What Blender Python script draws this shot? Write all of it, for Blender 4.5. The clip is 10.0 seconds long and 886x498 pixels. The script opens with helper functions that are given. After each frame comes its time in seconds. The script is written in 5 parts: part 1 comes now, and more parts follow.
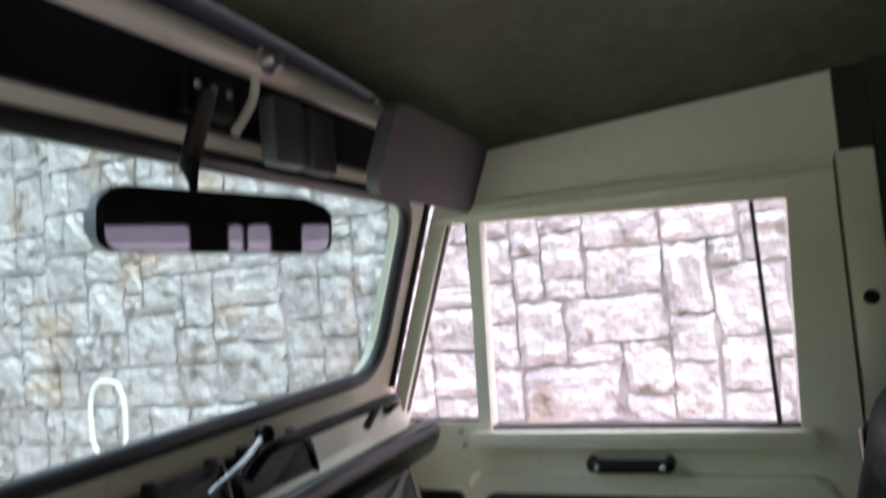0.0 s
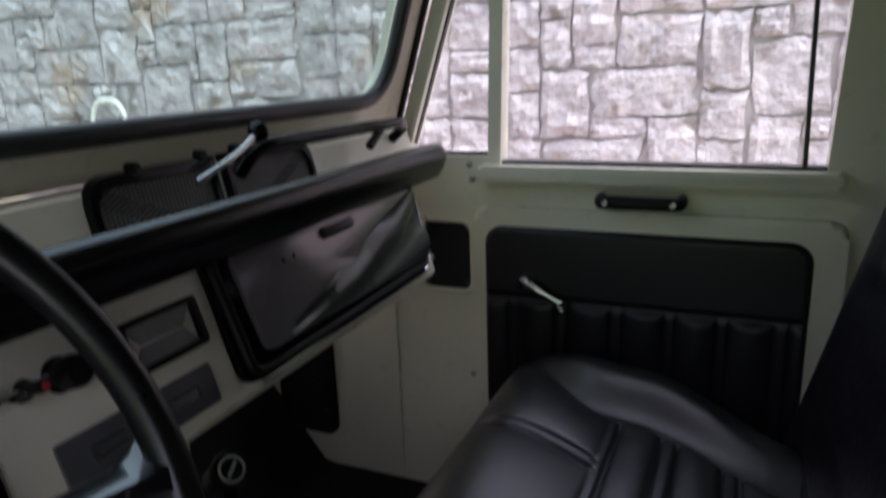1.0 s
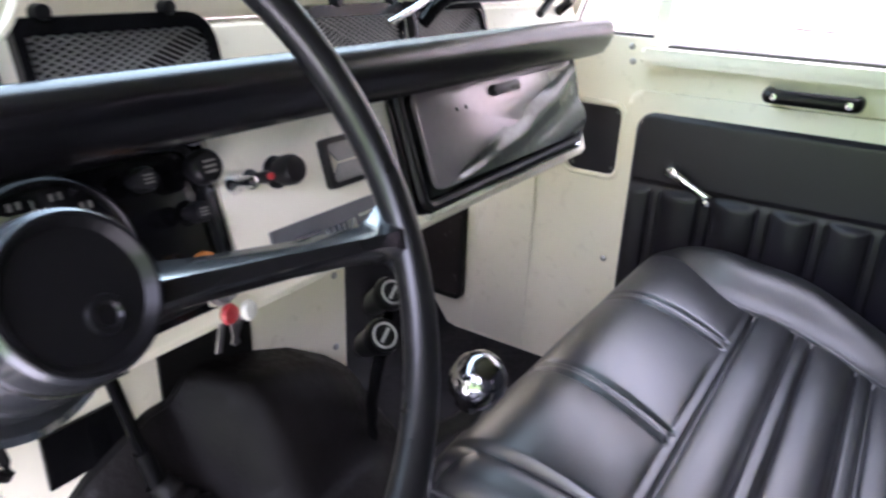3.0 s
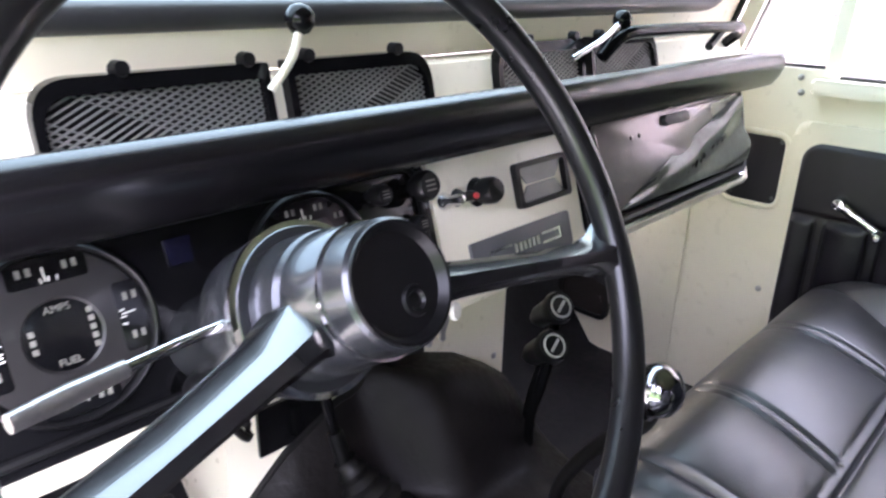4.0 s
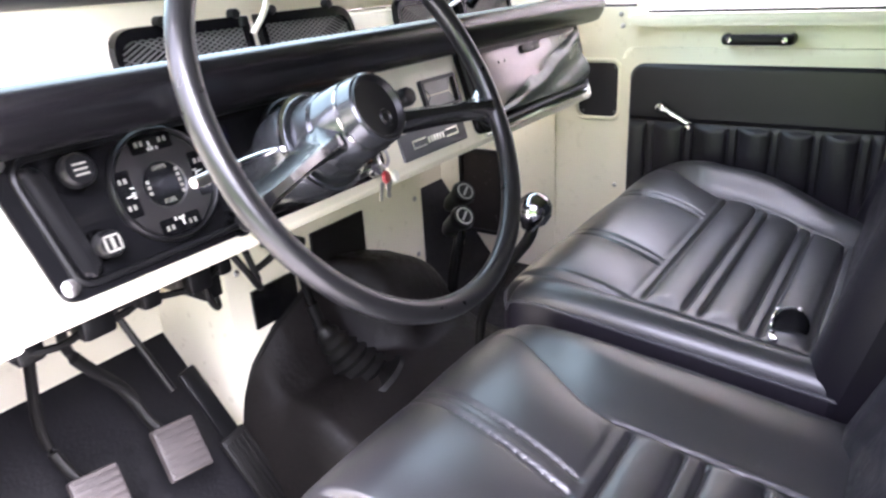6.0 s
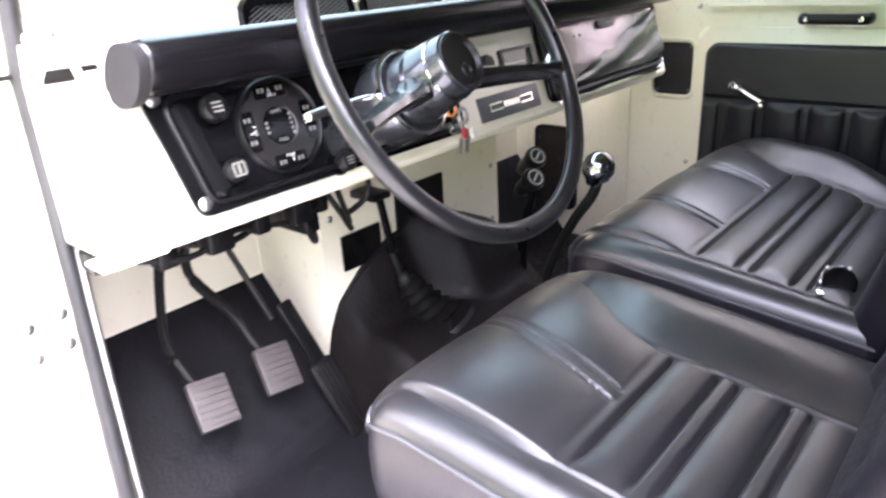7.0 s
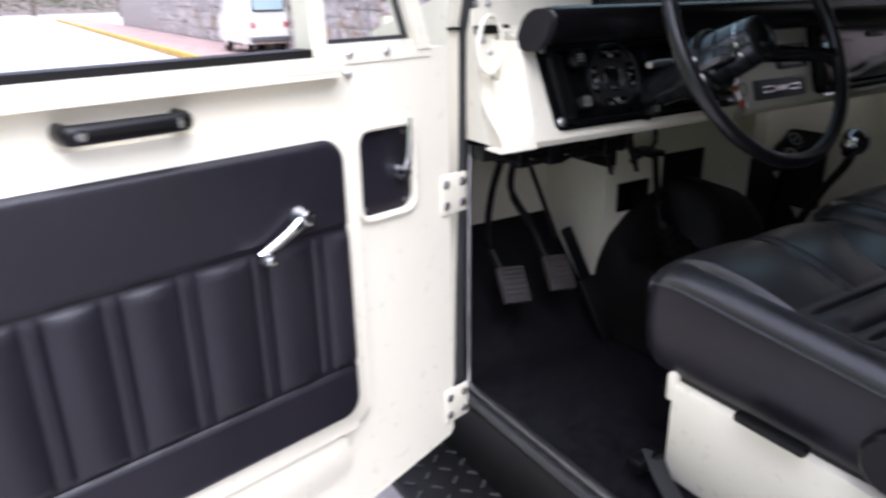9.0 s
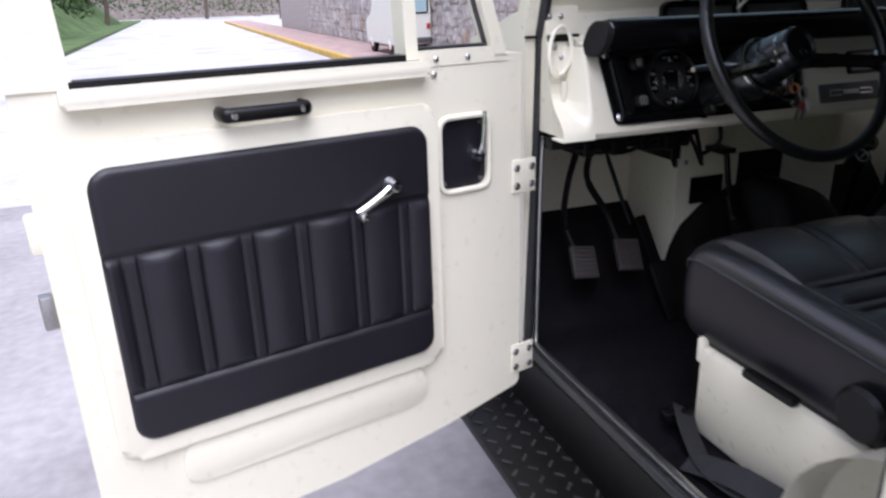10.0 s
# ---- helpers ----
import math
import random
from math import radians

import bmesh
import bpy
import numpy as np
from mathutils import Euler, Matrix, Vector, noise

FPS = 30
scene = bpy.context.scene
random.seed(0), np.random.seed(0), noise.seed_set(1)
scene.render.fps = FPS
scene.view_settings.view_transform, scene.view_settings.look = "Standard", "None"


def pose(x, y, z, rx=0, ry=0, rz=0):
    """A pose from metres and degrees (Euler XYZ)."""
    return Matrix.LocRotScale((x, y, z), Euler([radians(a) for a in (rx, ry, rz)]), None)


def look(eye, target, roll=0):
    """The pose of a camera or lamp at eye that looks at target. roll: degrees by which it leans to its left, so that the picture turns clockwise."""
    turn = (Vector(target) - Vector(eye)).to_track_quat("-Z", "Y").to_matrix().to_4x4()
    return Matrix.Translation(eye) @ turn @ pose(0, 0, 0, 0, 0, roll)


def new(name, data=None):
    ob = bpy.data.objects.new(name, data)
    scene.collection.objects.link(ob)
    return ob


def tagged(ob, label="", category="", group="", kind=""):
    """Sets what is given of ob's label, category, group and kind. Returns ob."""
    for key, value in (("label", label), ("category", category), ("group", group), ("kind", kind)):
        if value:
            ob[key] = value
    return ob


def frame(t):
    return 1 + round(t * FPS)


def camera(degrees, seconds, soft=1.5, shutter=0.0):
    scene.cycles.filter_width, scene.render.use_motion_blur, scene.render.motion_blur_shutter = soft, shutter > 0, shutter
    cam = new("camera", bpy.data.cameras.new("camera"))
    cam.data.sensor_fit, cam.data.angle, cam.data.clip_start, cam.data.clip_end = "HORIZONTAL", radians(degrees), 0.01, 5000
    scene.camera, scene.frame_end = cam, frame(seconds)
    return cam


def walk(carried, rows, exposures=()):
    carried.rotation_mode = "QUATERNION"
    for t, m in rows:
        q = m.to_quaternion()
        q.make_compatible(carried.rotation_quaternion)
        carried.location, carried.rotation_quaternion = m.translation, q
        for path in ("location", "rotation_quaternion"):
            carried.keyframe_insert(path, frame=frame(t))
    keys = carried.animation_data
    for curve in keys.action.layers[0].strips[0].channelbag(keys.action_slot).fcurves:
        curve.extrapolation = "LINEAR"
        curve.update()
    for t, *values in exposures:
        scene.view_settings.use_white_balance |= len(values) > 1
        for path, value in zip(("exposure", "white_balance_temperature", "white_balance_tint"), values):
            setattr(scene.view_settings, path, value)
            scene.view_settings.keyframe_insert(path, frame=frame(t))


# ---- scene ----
cam = camera(65.0, 10.0, soft=2.3, shutter=0.5)
PATH = [
    (0, (-0.532, -0.54, 1.546), (1.332, 0.177, 1.654), -5.0),
    (0.5, (-0.497, -0.523, 1.483), (1.331, 0.256, 1.257), -3.0),
    (1, (-0.469, -0.531, 1.443), (1.3, 0.252, 0.935), -2.1),
    (1.5, (-0.461, -0.522, 1.4), (1.224, 0.257, 0.655), 1.1),
    (2, (-0.479, -0.528, 1.385), (1.133, 0.36, 0.604), 0.3),
    (2.2, (-0.484, -0.52, 1.386), (1.112, 0.381, 0.586), 0.5),
    (3.3, (-0.586, -0.489, 1.404), (0.914, 0.612, 0.671), 2.5),
    (3.5, (-0.604, -0.479, 1.409), (0.827, 0.714, 0.684), 1.7),
    (4, (-0.653, -0.493, 1.419), (0.69, 0.801, 0.696), 1.1),
    (4.5, (-0.706, -0.521, 1.418), (0.614, 0.778, 0.664), 0.5),
    (5, (-0.791, -0.56, 1.408), (0.738, 0.5, 0.674), -0.6),
    (5.2, (-0.83, -0.599, 1.406), (0.732, 0.397, 0.655), -0.1),
    (6.3, (-0.986, -0.692, 1.388), (0.517, 0.395, 0.638), -4.3),
    (6.5, (-1.002, -0.7, 1.389), (0.476, 0.415, 0.633), -3.3),
    (7, (-1.061, -0.766, 1.373), (0.317, 0.468, 0.612), -3.6),
    (7.5, (-1.121, -0.81, 1.364), (0.171, 0.515, 0.604), -3.1),
    (8, (-1.216, -0.862, 1.357), (0.034, 0.545, 0.679), -2.4),
    (8.5, (-1.353, -0.918, 1.343), (-0.175, 0.545, 0.657), -0.6),
    (9, (-1.468, -0.975, 1.343), (-0.504, 0.636, 0.653), -1.2),
    (9.5, (-1.511, -1.095, 1.363), (-0.808, 0.669, 0.732), -0.8),
    (10, (-1.479, -1.252, 1.367), (-0.853, 0.522, 0.688), -1.8),
]
EXPOSURES = [(0, 2.37, 5680, 17), (0.5, 1.95, 5750, 16), (1.1, 1.85, 5620, 17), (1.5, 2.62, 5500, 20), (2.0, 3.8, 5500, 23), (3.5, 4.65, 5600, 19), (4.5, 4.5, 5620, 19), (5, 4.62, 5620, 19), (6.5, 4.8, 5780, 18), (7.0, 4.62, 5780, 17), (7.5, 3.85, 5750, 16), (8.2, 2.3, 5650, 15), (9, 1.45, 5430, 14), (10, 0.9, 5430, 14)]
walk(cam, [(t, look(eye, target, roll)) for t, eye, target, roll in PATH], EXPOSURES)

# ---- world and light ----
world = bpy.data.worlds.new("sky")
scene.world = world
world.use_nodes = True
wn = world.node_tree
sky = wn.nodes.new("ShaderNodeTexSky")
sky.sky_type, sky.sun_disc, sky.sun_elevation, sky.sun_rotation = "NISHITA", False, radians(60), radians(190)
sky.air_density, sky.dust_density, sky.ozone_density = 0.7, 9.0, 0.6
# a thin bright overcast veils the blue
veil = wn.nodes.new("ShaderNodeMix")
veil.data_type = "RGBA"
veil.inputs[0].default_value, veil.inputs[7].default_value = 0.55, (6.9, 6.3, 6.7, 1)
wn.links.new(sky.outputs[0], veil.inputs[6])
wn.links.new(veil.outputs[2], wn.nodes["Background"].inputs[0])
wn.nodes["Background"].inputs[1].default_value = 0.12
sun = new("sun", bpy.data.lights.new("sun", "SUN"))
sun.data.energy, sun.data.angle, sun.data.color = 1.45, radians(60), (1.0, 0.97, 0.94)
sun.matrix_world = look((-0.8, -4.8, 8.4), (0, 0, 0))


# ---- materials ----
def mat(name, color, rough=0.5, metal=0.0, vary=0.12, scale=6.0, bump=0.0, bscale=300.0, coat=0.0, rvary=0.03, spec=0.5, dark_tone=None, depth=0.002):
    m = bpy.data.materials.new(name)
    m.use_nodes = True
    t = m.node_tree
    b = t.nodes["Principled BSDF"]
    b.inputs["Roughness"].default_value, b.inputs["Metallic"].default_value = rough, metal
    b.inputs["Coat Weight"].default_value, b.inputs["Specular IOR Level"].default_value = coat, spec
    co = t.nodes.new("ShaderNodeNewGeometry")
    n1, n2 = t.nodes.new("ShaderNodeTexNoise"), t.nodes.new("ShaderNodeTexNoise")
    n1.inputs["Scale"].default_value, n1.inputs["Detail"].default_value = scale, 5
    n2.inputs["Scale"].default_value, n2.inputs["Detail"].default_value = scale * 14, 3
    mix = t.nodes.new("ShaderNodeMix")
    mix.data_type = "RGBA"
    dark = dark_tone or tuple(c * (1 - vary * 1.6) for c in color)
    mix.inputs[6].default_value, mix.inputs[7].default_value = (*dark, 1), (*[min(c * (1 + vary * 0.4), 1) for c in color], 1)
    ramp = t.nodes.new("ShaderNodeMapRange")
    ramp.inputs[1].default_value, ramp.inputs[2].default_value = 0.28, 0.62
    add = t.nodes.new("ShaderNodeMath")
    add.operation = "MULTIPLY_ADD"
    add.inputs[1].default_value, add.inputs[2].default_value = 0.35, 0.0
    t.links.new(co.outputs["Position"], n1.inputs["Vector"])
    t.links.new(co.outputs["Position"], n2.inputs["Vector"])
    t.links.new(n2.outputs["Fac"], add.inputs[0])
    s2 = t.nodes.new("ShaderNodeMath")
    s2.operation = "MULTIPLY_ADD"
    s2.inputs[1].default_value = 0.65
    t.links.new(n1.outputs["Fac"], s2.inputs[0])
    t.links.new(add.outputs[0], s2.inputs[2])
    t.links.new(s2.outputs[0], ramp.inputs[0])
    t.links.new(ramp.outputs[0], mix.inputs[0])
    t.links.new(mix.outputs[2], b.inputs["Base Color"])
    rr = t.nodes.new("ShaderNodeMapRange")
    rr.inputs[1].default_value, rr.inputs[2].default_value = 0.3, 0.7
    rr.inputs[3].default_value, rr.inputs[4].default_value = max(rough - rvary, 0.02), min(rough + rvary, 1)
    t.links.new(n2.outputs["Fac"], rr.inputs[0])
    t.links.new(rr.outputs[0], b.inputs["Roughness"])
    if bump:
        n3, bp = t.nodes.new("ShaderNodeTexNoise"), t.nodes.new("ShaderNodeBump")
        n3.inputs["Scale"].default_value, n3.inputs["Detail"].default_value = bscale, 4
        bp.inputs["Strength"].default_value, bp.inputs["Distance"].default_value = bump, depth
        t.links.new(co.outputs["Position"], n3.inputs["Vector"])
        t.links.new(n3.outputs["Fac"], bp.inputs["Height"])
        t.links.new(bp.outputs["Normal"], b.inputs["Normal"])
    return m


def glass_mat(name, tint=(1, 1, 1), gloss=0.9):
    m = bpy.data.materials.new(name)
    m.use_nodes = True
    t = m.node_tree
    t.nodes.remove(t.nodes["Principled BSDF"])
    tr, gl, mx, fr = (t.nodes.new("ShaderNode" + k) for k in ("BsdfTransparent", "BsdfGlossy", "MixShader", "LayerWeight"))
    tr.inputs[0].default_value = (*tint, 1)
    gl.inputs["Roughness"].default_value = 0.01
    fr.inputs[0].default_value = 0.5
    pw, mul = t.nodes.new("ShaderNodeMath"), t.nodes.new("ShaderNodeMath")
    pw.operation, mul.operation = "POWER", "MULTIPLY_ADD"
    pw.inputs[1].default_value = 4.5
    mul.inputs[1].default_value, mul.inputs[2].default_value = gloss * 0.8, 0.03
    t.links.new(fr.outputs["Facing"], pw.inputs[0])
    t.links.new(pw.outputs[0], mul.inputs[0])
    t.links.new(mul.outputs[0], mx.inputs[0])
    t.links.new(tr.outputs[0], mx.inputs[1])
    t.links.new(gl.outputs[0], mx.inputs[2])
    t.links.new(mx.outputs[0], t.nodes["Material Output"].inputs[0])
    return m


PAINT = mat("cream_paint", (0.79, 0.745, 0.605), 0.32, vary=0.014, scale=3, bump=0.05, bscale=120, coat=0.25, rvary=0.06)
TRIMVINYL = mat("door_trim_vinyl", (0.0115, 0.0100, 0.0145), 0.38, vary=0.2, scale=8, bump=0.2, bscale=300, rvary=0.06, spec=0.42)
SPOKE = mat("spoke_enamel", (0.006, 0.006, 0.0065), 0.22, vary=0.08, scale=5, rvary=0.02, spec=0.7, coat=0.8)
VINYL = mat("black_vinyl", (0.0060, 0.0053, 0.0082), 0.42, vary=0.2, scale=8, bump=0.2, bscale=300, rvary=0.06, spec=0.26)
LEATHER = mat("black_leather", (0.0130, 0.0127, 0.0150), 0.35, vary=0.2, scale=5, bump=0.14, bscale=420, rvary=0.03, spec=0.95)
ENDFLAP = mat("matt_end_vinyl", (0.022, 0.021, 0.022), 0.75, vary=0.15, scale=9, bump=0.2, bscale=300, spec=0.1)
PIPING = mat("grey_piping", (0.05, 0.05, 0.055), 0.35, vary=0.25, scale=12, spec=0.6)
RUBBER = mat("black_rubber", (0.005, 0.0046, 0.0046), 0.5, vary=0.3, scale=9, bump=0.3, bscale=200, spec=0.25)
SEAL = mat("seal_rubber", (0.020, 0.0205, 0.0215), 0.38, vary=0.2, scale=12)
MAT_FLOOR = mat("floor_mat_rubber", (0.0085, 0.0082, 0.0098), 0.5, scale=4.5, bump=0.4, bscale=150, rvary=0.18, spec=0.12, dark_tone=(0.003, 0.003, 0.004))
PLASTIC = mat("black_plastic", (0.004, 0.004, 0.0044), 0.33, vary=0.04, scale=10, bump=0.02, bscale=700, rvary=0.01, spec=0.25)
GLOSSBLACK = mat("gloss_black", (0.0035, 0.0035, 0.004), 0.13, vary=0.03, scale=10, rvary=0.008, spec=0.18)
CHROME = mat("chrome", (0.78, 0.78, 0.79), 0.12, 1.0, vary=0.06, scale=20, rvary=0.06)
DARKCHROME = mat("dark_chrome", (0.30, 0.30, 0.315), 0.10, 1.0, vary=0.06, scale=20, rvary=0.05)
STEEL = mat("brushed_steel", (0.45, 0.44, 0.43), 0.35, 1.0, vary=0.2, scale=25)
HUBGREY = mat("hub_grey_enamel", (0.066, 0.070, 0.077), 0.24, 0.8, vary=0.05, scale=4, coat=0.2, rvary=0.004)
# darker copy of the roof canvas; the rear's dimness is in its colour
TAILCANVAS = mat("shaded_canvas", (0.03, 0.031, 0.024), 0.9, vary=0.25, scale=3, bump=0.4, bscale=350)
CANVAS = mat("olive_canvas", (0.105, 0.118, 0.066), 0.85, vary=0.35, scale=2.5, bump=0.4, bscale=350)
VISOR = mat("grey_visor_vinyl", (0.085, 0.075, 0.08), 0.6, vary=0.15, scale=7, bump=0.3, bscale=300)
WHITEMARK = mat("white_marking", (0.75, 0.74, 0.68), 0.5, vary=0.08, scale=30)
GREY = mat("grey_plastic", (0.09, 0.09, 0.095), 0.4, vary=0.15, scale=20)
PEDAL = mat("pedal_rubber", (0.05, 0.042, 0.041), 0.6, vary=0.25, scale=30, bump=0.3, bscale=300)
CARPET = mat("dark_carpet", (0.034, 0.032, 0.042), 0.92, vary=0.4, scale=25, bump=0.8, bscale=600, spec=0.1)
GAUGEGREY = mat("dark_dial_grey", (0.013, 0.012, 0.0122), 0.4, vary=0.1, scale=30)
VENTPLATE = mat("smoky_plate", (0.032, 0.027, 0.026), 0.25, vary=0.12, scale=4)
PADVINYL = mat("padded_vinyl", (0.0045, 0.0042, 0.005), 0.24, vary=0.15, scale=6, bump=0.05, bscale=700, rvary=0.02, spec=0.55)
HUMPRUBBER = mat("moulded_rubber", (0.0070, 0.0060, 0.0058), 0.52, vary=0.4, scale=7, bump=0.35, bscale=90, rvary=0.12, spec=0.13, depth=0.003)
FIGURE = mat("aged_figures", (0.17, 0.165, 0.145), 0.5, vary=0.15, scale=40)
DEEPBLUE = mat("deep_blue_lens", (0.004, 0.004, 0.012), 0.2, vary=0.1, scale=20)
MESHGREY = mat("mesh_grey", (0.22, 0.22, 0.21), 0.4, 0.3, vary=0.2, scale=30)
WHEEL = mat("wheel_bakelite", (0.006, 0.006, 0.0065), 0.30, vary=0.08, scale=5, rvary=0.03, spec=0.5)
SYMBOL = mat("dull_symbol", (0.30, 0.30, 0.29), 0.5, vary=0.1, scale=30)
TREAD = mat("worn_tread", (0.06, 0.06, 0.06), 0.45, 0.5, vary=0.2, scale=25)
AMBER = mat("amber_plastic", (0.55, 0.22, 0.06), 0.25, vary=0.1, scale=20)
RED = mat("red_plastic", (0.40, 0.03, 0.035), 0.3, vary=0.15, scale=20)
MIRROR = mat("mirror_silver", (0.55, 0.55, 0.56), 0.02, 1.0, vary=0.01, scale=5, rvary=0.01)
GLASS = glass_mat("window_glass", (0.97, 0.98, 0.975))
WINDSHIELD = glass_mat("windshield_glass", (0.70, 0.80, 0.765))
LENS = glass_mat("gauge_glass", (0.95, 0.95, 0.95), 1.0)


# ---- geometry helpers ----
BASE = {}


def part(name, bm, material, parent=None, label="", smooth=40, origin=None):
    me = bpy.data.meshes.new(name)
    bmesh.ops.recalc_face_normals(bm, faces=bm.faces)
    bm.to_mesh(me)
    bm.free()
    for m in material if isinstance(material, (list, tuple)) else [material]:
        me.materials.append(m)
    me.shade_smooth()
    me.set_sharp_from_angle(angle=radians(smooth))
    ob = new(name, me)
    base = Vector(origin) if origin is not None else (world_of(parent) if parent else Vector())
    me.transform(Matrix.Translation(-base))
    if parent:
        ob.parent = parent
        ob.location = base - world_of(parent)
    else:
        ob.location = base
    BASE[ob.name] = base
    if label:
        ob["label"] = label
    return ob


def world_of(ob):
    return BASE[ob.name]


def thing(name, loc, label, category, group="", kind=""):
    ob = new(name)
    ob.location = loc
    ob.empty_display_size = 0.05
    BASE[ob.name] = Vector(loc)
    return tagged(ob, label, category, group, kind)


def structure(name, bm, material, label, category):
    return tagged(part(name, bm, material), label, category, kind="structure")


def add_box(bm, x0, x1, y0, y1, z0, z1, bevel=0.0, seg=2, m=None):
    r = bmesh.ops.create_cube(bm, size=1.0)
    vs = r["verts"]
    bmesh.ops.scale(bm, vec=(x1 - x0, y1 - y0, z1 - z0), verts=vs)
    bmesh.ops.translate(bm, vec=((x0 + x1) / 2, (y0 + y1) / 2, (z0 + z1) / 2), verts=vs)
    if bevel:
        es = list({e for v in vs for e in v.link_edges})
        out = bmesh.ops.bevel(bm, geom=es, offset=bevel, segments=seg, profile=0.5, affect="EDGES")
        vs = list({v for f in out["faces"] for v in f.verts} | {v for v in vs if v.is_valid})
    if m is not None:
        bmesh.ops.transform(bm, matrix=m, verts=vs)
    return bm


def box(*a, **k):
    return add_box(bmesh.new(), *a, **k)


def outline(pts, r=0.0, n=5):
    """A closed 2D outline with rounded corners; r one radius or one for each corner."""
    out, k = [], len(pts)
    rs = r if isinstance(r, (list, tuple)) else [r] * k
    for i in range(k):
        p, a, b = Vector(pts[i]), Vector(pts[i - 1]), Vector(pts[(i + 1) % k])
        ra = rs[i]
        if ra <= 0:
            out.append(p)
            continue
        da, db = (a - p).normalized(), (b - p).normalized()
        half = max(da.angle(db) / 2, 0.05)
        d = min(ra / math.tan(half), (a - p).length * 0.48, (b - p).length * 0.48)
        for j in range(n + 1):
            f = j / n
            out.append((p + da * d) * (1 - f) ** 2 + 2 * p * f * (1 - f) + (p + db * d) * f * f)
    return out


def rect(x0, x1, y0, y1):
    return [(x0, y0), (x1, y0), (x1, y1), (x0, y1)]


def prism(bm, pts, d0, d1, m=None, bevel=0.0, holes=()):
    """Pushes a 2D outline (a, b) from depth d0 to d1: local (a, depth, b)."""
    loops = [pts, *holes]
    if holes:
        rings = []
        for loop in loops:
            lo = [bm.verts.new((p[0], d0, p[1])) for p in loop]
            rings.append(lo)
        es = [bm.edges.new((lo[i], lo[(i + 1) % len(lo)])) for lo in rings for i in range(len(lo))]
        res = bmesh.ops.triangle_fill(bm, use_beauty=True, use_dissolve=False, edges=es, normal=(0, 1, 0))
        fs = [g for g in res["geom"] if isinstance(g, bmesh.types.BMFace)]
        ext = bmesh.ops.extrude_face_region(bm, geom=fs)
        nv = [g for g in ext["geom"] if isinstance(g, bmesh.types.BMVert)]
        bmesh.ops.translate(bm, vec=(0, d1 - d0, 0), verts=nv)
        vs = [v for lo in rings for v in lo] + nv
    else:
        lo = [bm.verts.new((p[0], d0, p[1])) for p in pts]
        hi = [bm.verts.new((p[0], d1, p[1])) for p in pts]
        k = len(lo)
        for i in range(k):
            bm.faces.new((lo[i], lo[(i + 1) % k], hi[(i + 1) % k], hi[i]))
        f0, f1 = bm.faces.new(lo[::-1]), bm.faces.new(hi)
        vs = lo + hi
        if bevel:
            es = [e for e in f1.edges] if bevel > 0 else [e for e in f0.edges]
            out = bmesh.ops.bevel(bm, geom=es, offset=abs(bevel), segments=3, profile=0.5, affect="EDGES")
            vs = list({v for f in out["faces"] for v in f.verts} | {v for v in vs if v.is_valid})
    if m is not None:
        bmesh.ops.transform(bm, matrix=m, verts=vs)
    return bm


def sweep(bm, path, radius, n=12, closed=False, squash=1.0, up=(0, 0, 1)):
    """A tube along points; radius one number or one for each point."""
    path = [Vector(p) for p in path]
    k, rings = len(path), []
    for i, p in enumerate(path):
        a = path[i - 1] if (i or closed) else path[0]
        b = path[(i + 1) % k] if (i < k - 1 or closed) else path[-1]
        t = (b - a).normalized()
        u = Vector(up)
        if abs(t.dot(u)) > 0.95:
            u = Vector((0, 1, 0)) if abs(t.y) < 0.9 else Vector((1, 0, 0))
        s = t.cross(u).normalized()
        w = s.cross(t)
        r = radius[i] if isinstance(radius, (list, tuple)) else radius
        rings.append([bm.verts.new(p + s * math.cos(q) * r + w * math.sin(q) * r * squash) for q in (2 * math.pi * j / n for j in range(n))])
    for i in range(k if closed else k - 1):
        a, b = rings[i], rings[(i + 1) % k]
        for j in range(n):
            bm.faces.new((a[j], a[(j + 1) % n], b[(j + 1) % n], b[j]))
    if not closed:
        bm.faces.new(rings[0][::-1]), bm.faces.new(rings[-1])
    return bm


def smooth_path(pts, per=6):
    """Catmull-Rom points through the given ones."""
    pts = [Vector(p) for p in pts]
    out = []
    for i in range(len(pts) - 1):
        p0, p1, p2, p3 = pts[max(i - 1, 0)], pts[i], pts[i + 1], pts[min(i + 2, len(pts) - 1)]
        for j in range(per):
            f = j / per
            out.append(0.5 * (2 * p1 + (p2 - p0) * f + (2 * p0 - 5 * p1 + 4 * p2 - p3) * f * f + (3 * p1 - p0 - 3 * p2 + p3) * f ** 3))
    return out + [pts[-1]]


def lathe(bm, profile, m, n=32):
    """Turns (radius, height) pairs round the local z axis."""
    rings = []
    for r, h in profile:
        rings.append([bm.verts.new(m @ Vector((r * math.cos(q), r * math.sin(q), h))) for q in (2 * math.pi * j / n for j in range(n))] if r > 1e-6 else [bm.verts.new(m @ Vector((0, 0, h)))])
    for a, b in zip(rings, rings[1:]):
        for j in range(n):
            vs = [a[j % len(a)], a[(j + 1) % len(a)], b[(j + 1) % len(b)], b[j % len(b)]]
            vs = list(dict.fromkeys(vs))
            if len(vs) > 2:
                bm.faces.new(vs)
    return bm


def axis(at, z, x=(1, 0, 0)):
    """A frame at a place whose z axis points along z."""
    z = Vector(z).normalized()
    y = z.cross(Vector(x)).normalized()
    x = y.cross(z)
    return Matrix(((x.x, y.x, z.x, at[0]), (x.y, y.y, z.y, at[1]), (x.z, y.z, z.z, at[2]), (0, 0, 0, 1)))


